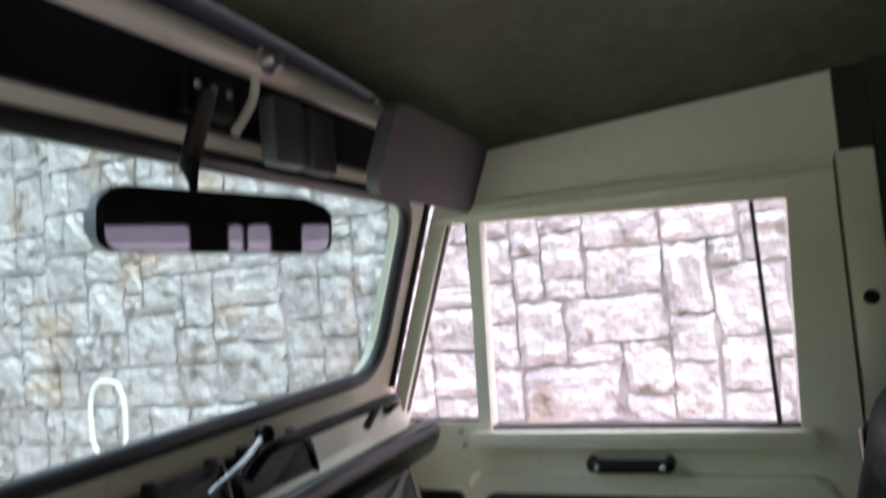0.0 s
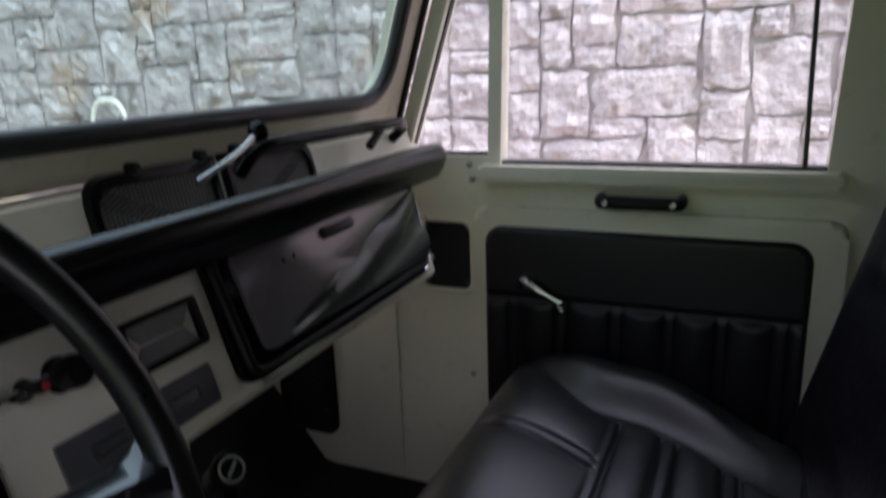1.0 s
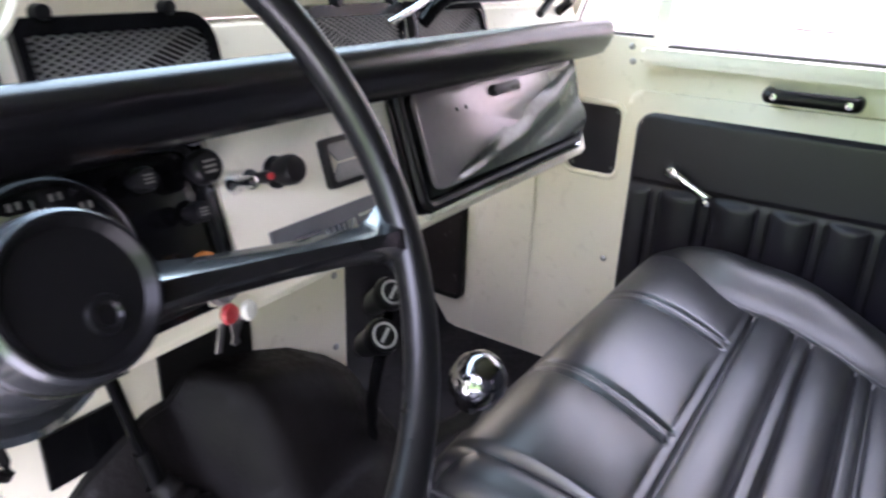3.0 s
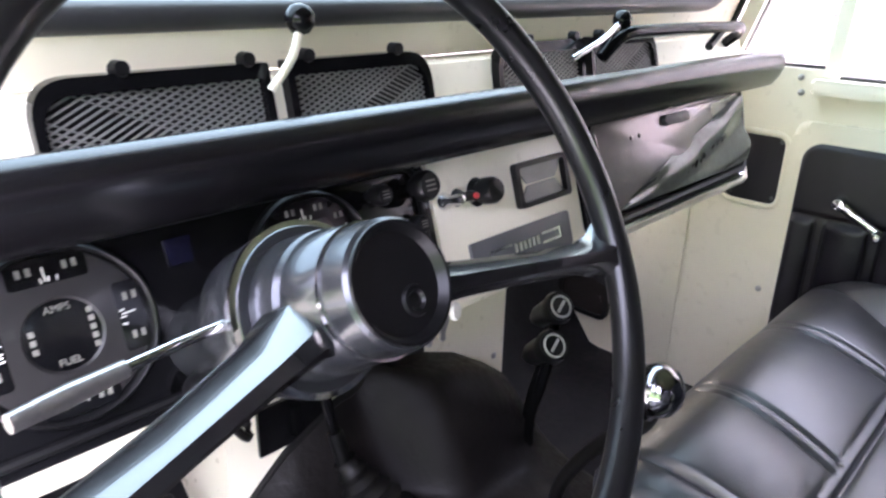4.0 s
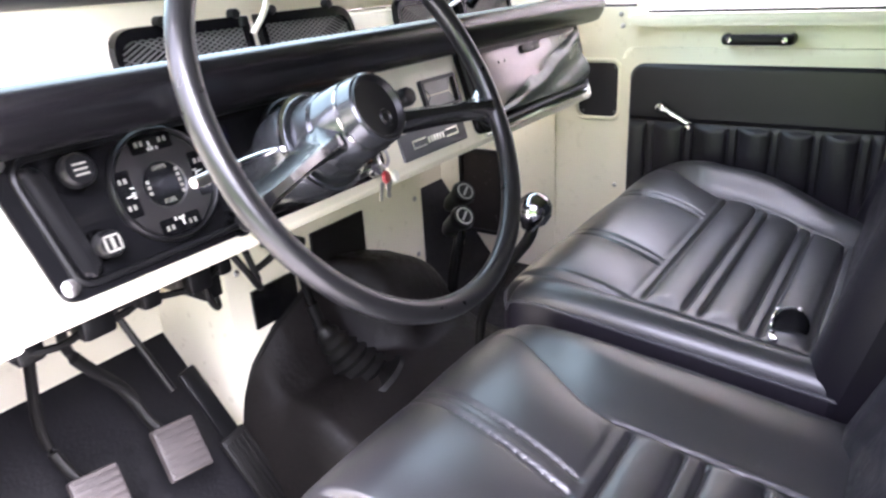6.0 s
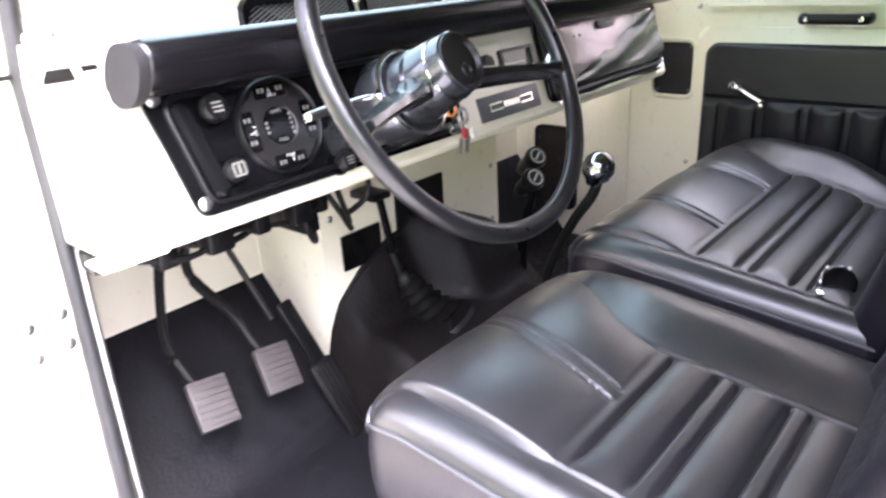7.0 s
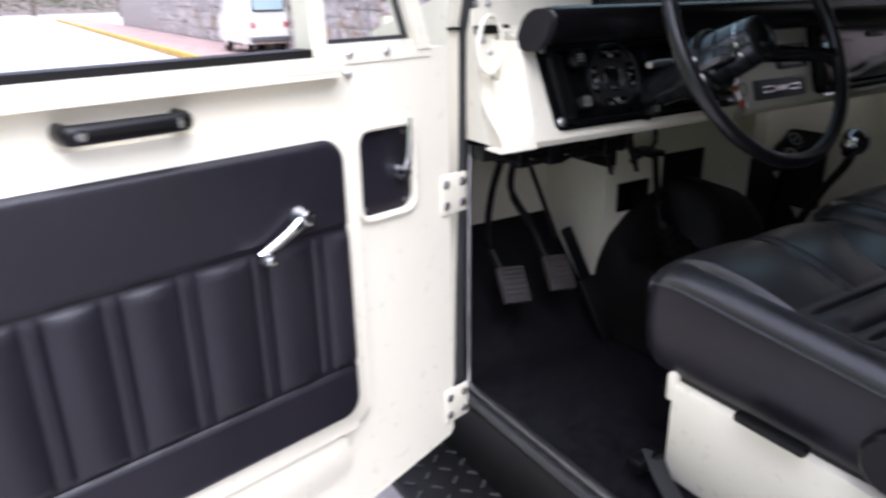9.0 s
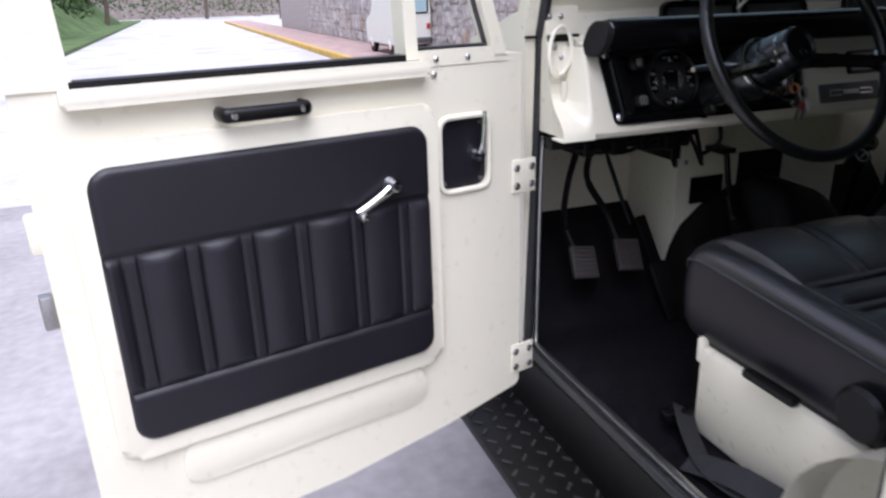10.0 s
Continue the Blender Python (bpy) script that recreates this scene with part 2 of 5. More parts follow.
def sheet(fn, nu, nv, thick=0.0):
    """A grid surface fn(u, v) -> point, u and v from 0 to 1."""
    bm = bmesh.new()
    g = [[bm.verts.new(fn(i / nu, j / nv)) for j in range(nv + 1)] for i in range(nu + 1)]
    for i in range(nu):
        for j in range(nv):
            bm.faces.new((g[i][j], g[i + 1][j], g[i + 1][j + 1], g[i][j + 1]))
    if thick:
        bmesh.ops.recalc_face_normals(bm, faces=bm.faces)
        bmesh.ops.solidify(bm, geom=bm.faces[:], thickness=thick)
    return bm


def screw(at, n, parent, r=0.007, material=None, name="screw"):
    bm = lathe(bmesh.new(), [(0, 0.004), (r * 0.6, 0.0035), (r, 0.001), (r, -0.003)], axis(at, n, (0, 0, 1) if abs(n[2]) < 0.9 else (1, 0, 0)), 12)
    return part(name, bm, material or STEEL, parent)


def smooth(v, a, b):
    f = min(max((v - a) / (b - a), 0), 1)
    return f * f * (3 - 2 * f)


# ---- the car's shell ----
FLOOR, HALF, DOORX = 0.55, 0.80, 0.756


def facia_y(z):
    return 0.31 * (z - 1.25)


# floor with toe boards rising to the firewall
def floor_height(y):
    return FLOOR + 0.0 if y < 0.16 else FLOOR + (y - 0.16) * 1.04


def footwell_height(y):
    return FLOOR if y < 0.33 else FLOOR + (y - 0.33) * 1.3


bm = sheet(lambda u, v: Vector((-0.775 + 0.985 * u, -2.2 + 2.6 * v, floor_height(-2.2 + 2.6 * v))), 2, 104, 0.012)
structure("floor", bm, MAT_FLOOR, "black ribbed rubber floor mat, patchy in tone", "floor")
bm = sheet(lambda u, v: Vector((0.2105 + 0.5645 * u, -2.2 + 2.71 * v, footwell_height(-2.2 + 2.71 * v))), 2, 108, 0.012)
structure("floor_passenger", bm, MAT_FLOOR, "black rubber floor mat in the passenger footwell", "floor")

# firewall, cowl sides and the white engine bulge
bm = add_box(box(-0.775, 0.19, 0.40, 0.42, 0.78, 1.30), 0.19, 0.755, 0.51, 0.53, 0.72, 1.26)
structure("wall_firewall", bm, PAINT, "cream painted steel firewall under the dashboard", "wall")
bulge = thing("engine_bulge", (-0.05, 0.3, FLOOR), "cream painted steel engine bulge with cut openings", "panel", kind="structure")
part("cover", prism(bmesh.new(), outline([(-0.325, 0.55), (0.215, 0.55), (0.215, 1.14), (-0.325, 1.14)], 0.0), 0.19, 0.399), PAINT, bulge)
part("side_cover", box(0.19, 0.2145, 0.398, 0.52, 0.55, 1.20), PAINT, bulge)
part("side_carpet", prism(bmesh.new(), outline([(0.196, 0.56), (0.505, 0.56), (0.505, 1.08), (0.30, 1.08), (0.196, 0.97)], 0.02), 0.2155, 0.223, Matrix(((0, 1, 0, 0), (1, 0, 0, 0), (0, 0, 1, 0), (0, 0, 0, 1)))), CARPET, bulge, "dark carpet on the bulge side")
part("opening_plate", prism(bmesh.new(), rect(-0.281, -0.182, 0.838, 0.908), 0.184, 0.1895), GLOSSBLACK, bulge, "black rectangular cover plate")
part("opening_plate", prism(bmesh.new(), rect(-0.132, 0.012, 0.83, 0.960), 0.184, 0.1895), RUBBER, bulge, "black rectangular cover plate")
for x, z in ((0.19, 0.93), (0.19, 0.80), (-0.30, 0.95)):
    screw((x, 0.19, z), (0, -1, 0), bulge, 0.006)


def cowl_side(side):
    """The body side ahead of the door: kick panel and front pillar."""
    name = "wall_cowl_right" if side > 0 else "wall_cowl_left"
    x0, x1 = (DOORX, HALF) if side > 0 else (-HALF, -DOORX)
    y0 = 0.1512 if side > 0 else 0.136
    pts = [(y0, 0.50), (0.53, 0.50), (0.53, 1.25), (0.42, 1.25), (0.42, 1.27), (y0, 1.34), (y0 - 0.03, 1.34), (y0 - 0.03, 1.27)]
    m = Matrix(((0, 1, 0, 0), (1, 0, 0, 0), (0, 0, 1, 0), (0, 0, 0, 1)))
    return structure(name, prism(bmesh.new(), pts, x0, x1, m), PAINT, "cream painted steel cowl side ahead of the door", "wall")


cowl_side(1)
cowl_side(-1)

# side kick vent on the passenger side
vent = thing("kick_vent", (0.75, 0.31, 0.65), "black oval-cornered air vent cover on the cowl side", "vent")
m = Matrix(((0, 1, 0, 0), (1, 0, 0, 0), (0, 0, 1, 0), (0, 0, 0, 1)))
part("frame", prism(bmesh.new(), outline(rect(0.288, 0.434, 0.632, 0.892), 0.026), 0.742, 0.7555, m, holes=[outline(rect(0.299, 0.423, 0.643, 0.881), 0.019)]), RUBBER, vent)
part("plate", prism(bmesh.new(), outline(rect(0.298, 0.424, 0.642, 0.882), 0.019), 0.749, 0.7555, m), VENTPLATE, vent, "smoky brown plate")
part("knob", lathe(bmesh.new(), [(0, 0.02), (0.009, 0.016), (0.011, 0.006), (0.006, 0)], axis((0.749, 0.345, 0.750), (-1, 0, 0)), 16), CHROME, vent)

structure("kick_panel", box(0.7515, 0.7555, 0.1225, 0.2600, 0.562, 1.10, bevel=0.001), PAINT, "cream painted kick panel ahead of the passenger door", "panel")

# rocker sills and running board
for side in (1, -1):
    x0, x1 = sorted((side * 0.772, side * 0.812))
    structure("sill_right" if side > 0 else "sill_left", box(x0, x1, -2.2, 0.42, 0.40, 0.562, bevel=0.008), RUBBER, "black door sill above the running board", "sill")
strip = thing("sill_trim", (-0.79, -0.3, 0.562), "bare metal sill strip along the door opening", "trim", kind="structure")
part("strip", box(-0.791, -0.770, -1.4, 0.10, 0.5625, 0.584, bevel=0.007), STEEL, strip)
part("jamb_strip", sweep(bmesh.new(), smooth_path([(-0.776, 0.090, 0.575), (-0.770, 0.094, 0.95), (-0.766, 0.094, 1.08)], 6), 0.006, 8), STEEL, strip)

board = thing("running_board", (-0.87, -0.4, 0.40), "black diamond plate running board below the door sill", "running board")
part("plate", box(-0.965, -0.802, -1.6, 0.32, 0.395, 0.42, bevel=0.006), RUBBER, board)
tread = part("tread", add_box(bmesh.new(), -0.011, 0.011, -0.003, 0.003, 0, 0.0025), TREAD, board, origin=(0, 0, 0))
for i in range(46):
    for j in range(4):
        ob = tread if i + j == 0 else new("tread", tread.data)
        ob.parent = board
        ob.location = Vector((-0.945 + j * 0.042, 0.29 - i * 0.04, 0.42)) - world_of(board)
        ob.rotation_euler = (0, 0, radians(45 if (i + j) % 2 else -45))

# rear part of the body: jambs, rear sides, rear wall, all behind the front doors
for side in (1, -1):
    x0, x1 = sorted((side * 0.756, side * 0.80))
    nm = "right" if side > 0 else "left"
    yb = 0.0 if side > 0 else -0.06
    structure("wall_rear_" + nm, box(x0, x1, -2.2, -0.744 + yb, 0.42, 1.27, bevel=0.004), PAINT, "cream painted body side behind the door", "wall")
    bm = bmesh.new()
    add_box(bm, x0, x1, -0.80, -0.742 + yb, 1.27, 1.712, bevel=0.006)
    p = structure("pillar_" + nm, bm, PAINT, "cream painted door pillar", "pillar")
    e0, e1 = sorted((side * 0.760, side * 0.79))
    structure("seal_rear_" + nm, box(e0, e1, -0.7415 + yb, -0.735 + yb, 0.56, 1.70), SEAL, "black rubber door seal strip", "seal")
    screw((side * 0.755, -0.77 + yb * 0.3, 1.47), (-side, 0, 0), p, 0.012, RUBBER, "grommet")
    hole = outline(rect(-1.95, -1.25, 1.36, 1.68), 0.05)
    bm = prism(bmesh.new(), rect(-2.24, -0.801, 1.27, 1.87), x0, x1, Matrix(((0, 1, 0, 0), (1, 0, 0, 0), (0, 0, 1, 0), (0, 0, 0, 1))), holes=[hole])
    structure("wall_canvas_" + nm, bm, TAILCANVAS, "olive canvas side darkened for the dim rear, with a clear window", "wall")
structure("wall_rear_low", box(-0.80, 0.80, -2.24, -2.2, 0.42, 1.27), PAINT, "cream painted tail board", "wall")
# openings set for the mirror's bright patches; outer two stand in for side windows
TAIL = ((-0.40, -0.10), (0.03, 0.08), (0.095, 0.175), (0.285, 0.40))
hl = [outline(rect(xa, xb, 1.40, 1.64), 0.02) for xa, xb in TAIL]
structure("wall_canvas_rear", prism(bmesh.new(), rect(-0.80, 0.80, 1.27, 1.965), -2.24, -2.2, holes=hl), TAILCANVAS, "olive canvas tail wall darkened for the dim rear, with openings for the mirror", "wall")


CLEARVINYL = glass_mat("clear_vinyl", (0.40, 0.38, 0.395))
rw = thing("rear_window_panes", (0, -2.2, 1.5), "clear vinyl panes sewn into the canvas tail and sides", "window", kind="structure")
for x0, x1 in TAIL:
    part("pane", box(x0 - 0.004, x1 + 0.004, -2.198, -2.195, 1.39, 1.65), CLEARVINYL, rw).visible_shadow = False
for x in (-0.7545, 0.7525):
    part("pane", box(x, x + 0.002, -1.96, -1.24, 1.35, 1.69), CLEARVINYL, rw).visible_shadow = False

# canvas roof
def roof(u, v):
    x, y = -0.80 + 1.6 * u, -2.24 + 2.2 * v
    e = abs(2 * u - 1)
    return Vector((x, y, 1.80 + 0.045 * smooth(1 - v, 0.0, 0.3) + 0.10 * (1 - e ** 6) + 0.004 * math.sin(17 * v) * math.sin(9 * u) + 0.003 * math.sin(31 * v + 6 * u) * (1 - e ** 4)))


structure("ceiling", sheet(roof, 24, 30, 0.012), CANVAS, "dark olive canvas roof lining", "ceiling")
for side in (1, -1):
    x0, x1 = sorted((side * 0.762, side * 0.80))
    bm = prism(bmesh.new(), [(-0.75, 1.70), (-0.03, 1.70), (-0.06, 1.775), (-0.155, 1.803), (-0.75, 1.846)], x0, x1, Matrix(((0, 1, 0, 0), (1, 0, 0, 0), (0, 0, 1, 0), (0, 0, 0, 1))))
    structure("roof_rail_right" if side > 0 else "roof_rail_left", bm, PAINT, "cream painted roof side above the door window", "trim")
    x0, x1 = sorted((side * 0.742, side * 0.764))
    structure("drip_ledge_right" if side > 0 else "drip_ledge_left", box(x0, x1, -0.735, -0.030, 1.671, 1.688, bevel=0.005), PAINT, "rounded cream ledge along the roof side", "trim")
    x0, x1 = sorted((side * 0.764, side * 0.80))
    structure("canvas_corner_right" if side > 0 else "canvas_corner_left", box(x0, x1, -0.8005, -0.752, 1.7135, 1.85), TAILCANVAS, "dark canvas above the door pillar", "canvas")


# windscreen frame
SCREEN = Matrix(((1, 0, 0, 0), (0, 1, -0.315, 0.10 + 0.315 * 1.37), (0, 0, 1, 0), (0, 0, 0, 1)))
ws = thing("windscreen", (0, 0.1, 1.33), "cream framed flat windscreen with black rubber seal", "windscreen", kind="structure")
hole = outline(rect(-0.70, 0.70, 1.385, 1.722), [0.09, 0.09, 0.07, 0.07], 8)
part("frame", prism(bmesh.new(), outline([(-0.79, 1.335), (0.79, 1.335), (0.79, 1.75), (-0.79, 1.75)], 0.01, 3), 0.0, 0.035, SCREEN, holes=[hole]), PAINT, ws)
part("rubber_seal", sweep(bmesh.new(), [SCREEN @ Vector((p[0], 0.002, p[1])) for p in outline(rect(-0.699, 0.699, 1.387, 1.716), [0.09, 0.09, 0.07, 0.07], 8)], 0.0135, 12, closed=True, up=(0, 1, 0)), SEAL, ws)
g = part("pane", prism(bmesh.new(), outline(rect(-0.69, 0.69, 1.395, 1.715), 0.06), 0.014, 0.018, SCREEN), WINDSHIELD, ws)
g.visible_shadow = False
# dark strip put in place of the gap between frame and door
for x in (-0.776, 0.776):
    part("post_gap", sweep(bmesh.new(), [SCREEN @ Vector((x, -0.002, 1.35)), SCREEN @ Vector((x, -0.002, 1.74))], 0.008, 8), RUBBER, ws, "dark strip in place of the gap beside the post")

# scuttle: shelf between windscreen foot and dashboard
bm = prism(bmesh.new(), [(0.105, 1.335), (0.42, 1.275), (0.42, 1.24), (0.06, 1.26), (0.075, 1.33)], -0.775, 0.775, Matrix(((0, 1, 0, 0), (1, 0, 0, 0), (0, 0, 1, 0), (0, 0, 0, 1))))
structure("scuttle", bm, PAINT, "cream painted steel scuttle below the windscreen", "panel")


# ---- doors ----
def door(side):
    """A front door in (along, out, up): along from the hinge to the rear, out away from the cabin. side 1: shut, -1: swung open."""
    if side > 0:
        m = Matrix(((0, 1, 0, DOORX), (-1, 0, 0, 0.15), (0, 0, 1, 0), (0, 0, 0, 1)))
        d = thing("passenger_door", (DOORX, 0.1, 0.51), "cream painted passenger door with black pleated trim, shut", "car door")
    else:
        a = Vector((-0.9763, -0.2164, 0)).normalized()
        m = Matrix(((a.x, a.y, 0, -0.85), (a.y, -a.x, 0, 0.03), (0, 0, 1, 0), (0, 0, 0, 1)))
        d = thing("driver_door", (-0.85, 0.03, 0.51), "cream painted driver door with black pleated trim, wide open", "car door")

    def put(name, bm, material, parent=d, label="", smooth=40):
        bm.transform(m)
        return part(name, bm, material, parent, label, smooth)

    low = [(0.0, 0.52), (0.20, 0.48), (0.45, 0.45), (0.88, 0.44), (0.88, 1.262), (0.0, 1.262)]
    px, gx = (0.0, 0.0) if side > 0 else (-0.005, 0.016)
    pocket = outline(rect(0.090 + px, 0.199 + px, 1.010, 1.148), 0.024)
    put("panel", prism(bmesh.new(), outline(low, [0.02, 0, 0, 0.03, 0.0, 0.0]), 0.0, 0.046, holes=[pocket]), PAINT)
    # raised inner skin with its stepped shoulder
    put("inner_skin", prism(bmesh.new(), outline(rect(0.209, 0.838, 0.655, 1.186), 0.03), -0.015, 0.001, bevel=-0.0145), PAINT)
    put("sill_rail", prism(bmesh.new(), outline(rect(0.225, 0.82, 1.236, 1.263), 0.008), -0.026, 0.04, bevel=-0.006), PAINT)
    put("emboss", prism(bmesh.new(), outline(rect(0.25, 0.745, 0.566, 0.648), 0.03), -0.006, 0.001, bevel=-0.004), PAINT)
    # pocket plate and its rim
    put("pocket_plate", prism(bmesh.new(), outline(rect(0.088 + px, 0.201 + px, 1.008, 1.150), 0.018), 0.008, 0.014), TRIMVINYL, label="black recessed plate")
    rim = outline(rect(0.086 + px, 0.203 + px, 1.006, 1.152), 0.026)
    put("pocket_rim", sweep(bmesh.new(), [(p[0], -0.001, p[1]) for p in rim], 0.006, 8, closed=True, up=(0, 1, 0)), PAINT)
    for ds, z in ((0.012, 1.022), (0.097, 1.022), (0.012, 1.136), (0.097, 1.136)):
        put("plate_screw", lathe(bmesh.new(), [(0, 0.003), (0.004, 0.002), (0.005, -0.001)], axis((0.090 + px + ds, 0.008, z), (0, -1, 0)), 10), GREY)
    lever = smooth_path([(0.112 + px, -0.002, 1.075), (0.110 + px, -0.014, 1.10), (0.106 + px, -0.014, 1.16)], 4)
    h = put("door_lever", sweep(bmesh.new(), lever, [0.007] * 4 + [0.005] * 5, 10), CHROME, label="chrome door lever")
    put("boss", lathe(bmesh.new(), [(0, 0.016), (0.012, 0.014), (0.014, 0.0)], axis((0.112 + px, 0.006, 1.072), (0, -1, 0)), 16), CHROME, h)

    # black trim: smooth top and bottom pads, pleated middle
    wide = 0.558 if side > 0 else 0.575

    def trim(u, v):
        s, z = 0.234 + wide * u, 0.686 + 0.464 * v
        out = 0.010
        if 0.21 < v < 0.70:
            # wide soft puffs between narrow stitched bands
            k = (u * 6 + 0.35 + 0.06 * math.sin(9 * u)) % 1.0
            d = min(k, 1 - k)
            edge = min(1, (v - 0.21) / 0.02, (0.70 - v) / 0.03)
            puff = 0.0115 * math.sin(math.pi * min(max(d - 0.12, 0) / 0.38, 1) / 2) ** 0.8 + 0.003 * (1 - smooth(d, 0.06, 0.11)) - 0.0035 * math.exp(-((d - 0.125) / 0.022) ** 2)
            out = 0.0075 + puff * edge
        elif abs(v - 0.205) < 0.008 or abs(v - 0.705) < 0.008:
            out = 0.004
        else:
            out = 0.0135
        rim = min(u, 1 - u) * 0.552, min(v, 1 - v) * 0.46
        e = min(1.0, min(rim) / 0.012)
        return Vector((s, -0.0145 - 0.7 * out * math.sqrt(max(0.0, 1 - (1 - e) ** 2)), z))

    bm = sheet(trim, 280, 90)
    corner = 0.036
    for v in bm.verts:
        for cs, sx in ((0.234, 1), (0.234 + wide, -1)):
            for cz, sz in ((0.686, 1), (1.150, -1)):
                dx, dz = (v.co.x - cs) * sx, (v.co.z - cz) * sz
                if -1e-5 <= dx < corner and -1e-5 <= dz < corner:
                    qx, qz = corner - dx, corner - dz
                    big, l = max(qx, qz), math.hypot(qx, qz)
                    if l > 1e-9:
                        v.co.x = cs + sx * (corner - qx * big / l)
                        v.co.z = cz + sz * (corner - qz * big / l)
    put("trim_panel", bm, TRIMVINYL, label="black vinyl trim with vertical pleats", smooth=70)
    # grab handle
    g = put("grab_handle", sweep(bmesh.new(), smooth_path([(0.452 + gx, -0.004, 1.207), (0.453 + gx, -0.030, 1.207), (0.468 + gx, -0.036, 1.207), (0.570 + gx, -0.036, 1.207), (0.585 + gx, -0.030, 1.207), (0.586 + gx, -0.004, 1.207)], 5), 0.0095, 12, squash=1.25), PLASTIC, label="black plastic grab handle")
    for s in (0.463, 0.575):
        put("cap", lathe(bmesh.new(), [(0, 0.006), (0.006, 0.005), (0.007, 0)], axis((s + gx, -0.044, 1.207), (0, -1, 0)), 12), DARKCHROME, g)
    # window crank
    arm = [(0.318, -0.036, 1.050), (0.345, -0.040, 1.036), (0.392, -0.036, 1.010)]
    c = put("window_crank", sweep(bmesh.new(), smooth_path(arm, 5), [0.011, 0.0105, 0.010, 0.0095, 0.009, 0.0085, 0.008, 0.008, 0.008, 0.0085, 0.009], 12, squash=0.65, up=(0, 1, 0)), CHROME, label="chrome window crank")
    put("hub", lathe(bmesh.new(), [(0, 0.018), (0.010, 0.017), (0.014, 0.010), (0.018, -0.012), (0.020, -0.016)], axis((0.318, -0.028, 1.050), (0, -1, 0)), 20), CHROME, c)
    put("knob", lathe(bmesh.new(), [(0, 0.024), (0.006, 0.023), (0.009, 0.018), (0.009, 0.006), (0.006, 0.0)], axis((0.392, -0.040, 1.010), (0, -1, 0)), 16), CHROME, c)
    # window frame: slanted front bar, divider, top rail, rear post
    fr = lambda pts, o0=-0.004, o1=0.038: prism(bmesh.new(), pts, o0, o1)
    put("front_bar", fr([(0.040, 1.262), (0.068, 1.262), (0.205, 1.672), (0.205, 1.70), (0.182, 1.70)]), PAINT)
    put("divider_bar", fr([(0.238, 1.264), (0.263, 1.264), (0.275, 1.668), (0.250, 1.668)]), PAINT)
    put("top_rail", fr([(0.184, 1.668), (0.887, 1.641), (0.887, 1.70), (0.184, 1.70)], -0.008), PAINT)
    put("rear_post", fr([(0.798, 1.262), (0.887, 1.262), (0.887, 1.645), (0.814, 1.645)]), PAINT)
    put("quarter_sill", fr([(0.040, 1.250), (0.225, 1.250), (0.245, 1.278), (0.04, 1.278)], -0.002), PAINT)
    if side < 0:
        put("window_seal", fr([(0.264, 1.262), (0.803, 1.262), (0.803, 1.272), (0.264, 1.274)], -0.006, 0.034), RUBBER)
    else:
        put("window_seal", fr([(0.264, 1.262), (0.800, 1.262), (0.800, 1.269), (0.264, 1.269)], 0.004, 0.034), SEAL)
    put("quarter_seal", prism(bmesh.new(), [(0.066, 1.276), (0.246, 1.276), (0.246, 1.673), (0.203, 1.673)], 0.012, 0.026, holes=[[(0.077, 1.284), (0.240, 1.284), (0.240, 1.667), (0.207, 1.667)]]), SEAL)
    q = put("quarter_pane", prism(bmesh.new(), [(0.072, 1.28), (0.243, 1.28), (0.243, 1.67), (0.205, 1.67)], 0.017, 0.021), GLASS)
    q.visible_shadow = False
    if side > 0:
        w = put("window_pane", prism(bmesh.new(), rect(0.262, 0.812, 1.264, 1.668), 0.020, 0.024), GLASS)
        w.visible_shadow = False
        put("pane_edge", prism(bmesh.new(), [(0.764, 1.266), (0.771, 1.266), (0.764, 1.650), (0.757, 1.650)], 0.012, 0.028), SEAL)
    else:
        for z in (1.012, 0.585):
            hg = put("hinge", box(-0.038, 0.022, -0.004, 0.002, z - 0.036, z + 0.036, bevel=0.002), PAINT)
            for s, dz in ((-0.027, 0.019), (-0.027, -0.019), (0.012, 0.019), (0.012, -0.019)):
                q = m @ Vector((s, -0.004, z + dz))
                screw(q, m.to_3x3() @ Vector((0, -1, 0)), hg, 0.008)
        lt = put("latch", box(0.878, 0.900, 0.008, 0.032, 0.91, 0.965, bevel=0.004), STEEL, label="steel door latch")
        put("latch", box(0.872, 0.895, 0.004, 0.036, 1.03, 1.09, bevel=0.006), PAINT)
    for s, z in ((0.205, 1.235), (0.198, 0.832) if side > 0 else (0.221, 0.85), (0.825, 0.745), (0.13, 1.262), (0.20, 1.262)):
        q = m @ Vector((s, -0.002, z))
        screw(q, m.to_3x3() @ Vector((0, -1, 0)), d, 0.006)
    return d


door(1)
door(-1)

# driver side front jamb with the black door seal
seal = thing("door_seal", (-0.79, 0.09, 0.57), "black rubber seal round the driver door opening", "seal", kind="structure")
part("seal", sweep(bmesh.new(), smooth_path([(-0.802, -1.35, 0.572), (-0.802, 0.055, 0.572), (-0.798, 0.086, 0.60), (-0.784, 0.096, 0.95), (-0.777, 0.096, 1.24), (-0.776, 0.078, 1.33), (-0.776, -0.04, 1.69), (-0.775, -0.10, 1.72)], 8), 0.0115, 10), SEAL, seal)
part("jamb", prism(bmesh.new(), [(0.094, 0.56), (0.14, 0.56), (0.14, 1.30), (0.01, 1.70), (-0.035, 1.70), (0.094, 1.30)], -0.81, -0.784, Matrix(((0, 1, 0, 0), (1, 0, 0, 0), (0, 0, 1, 0), (0, 0, 0, 1)))), PAINT, seal)
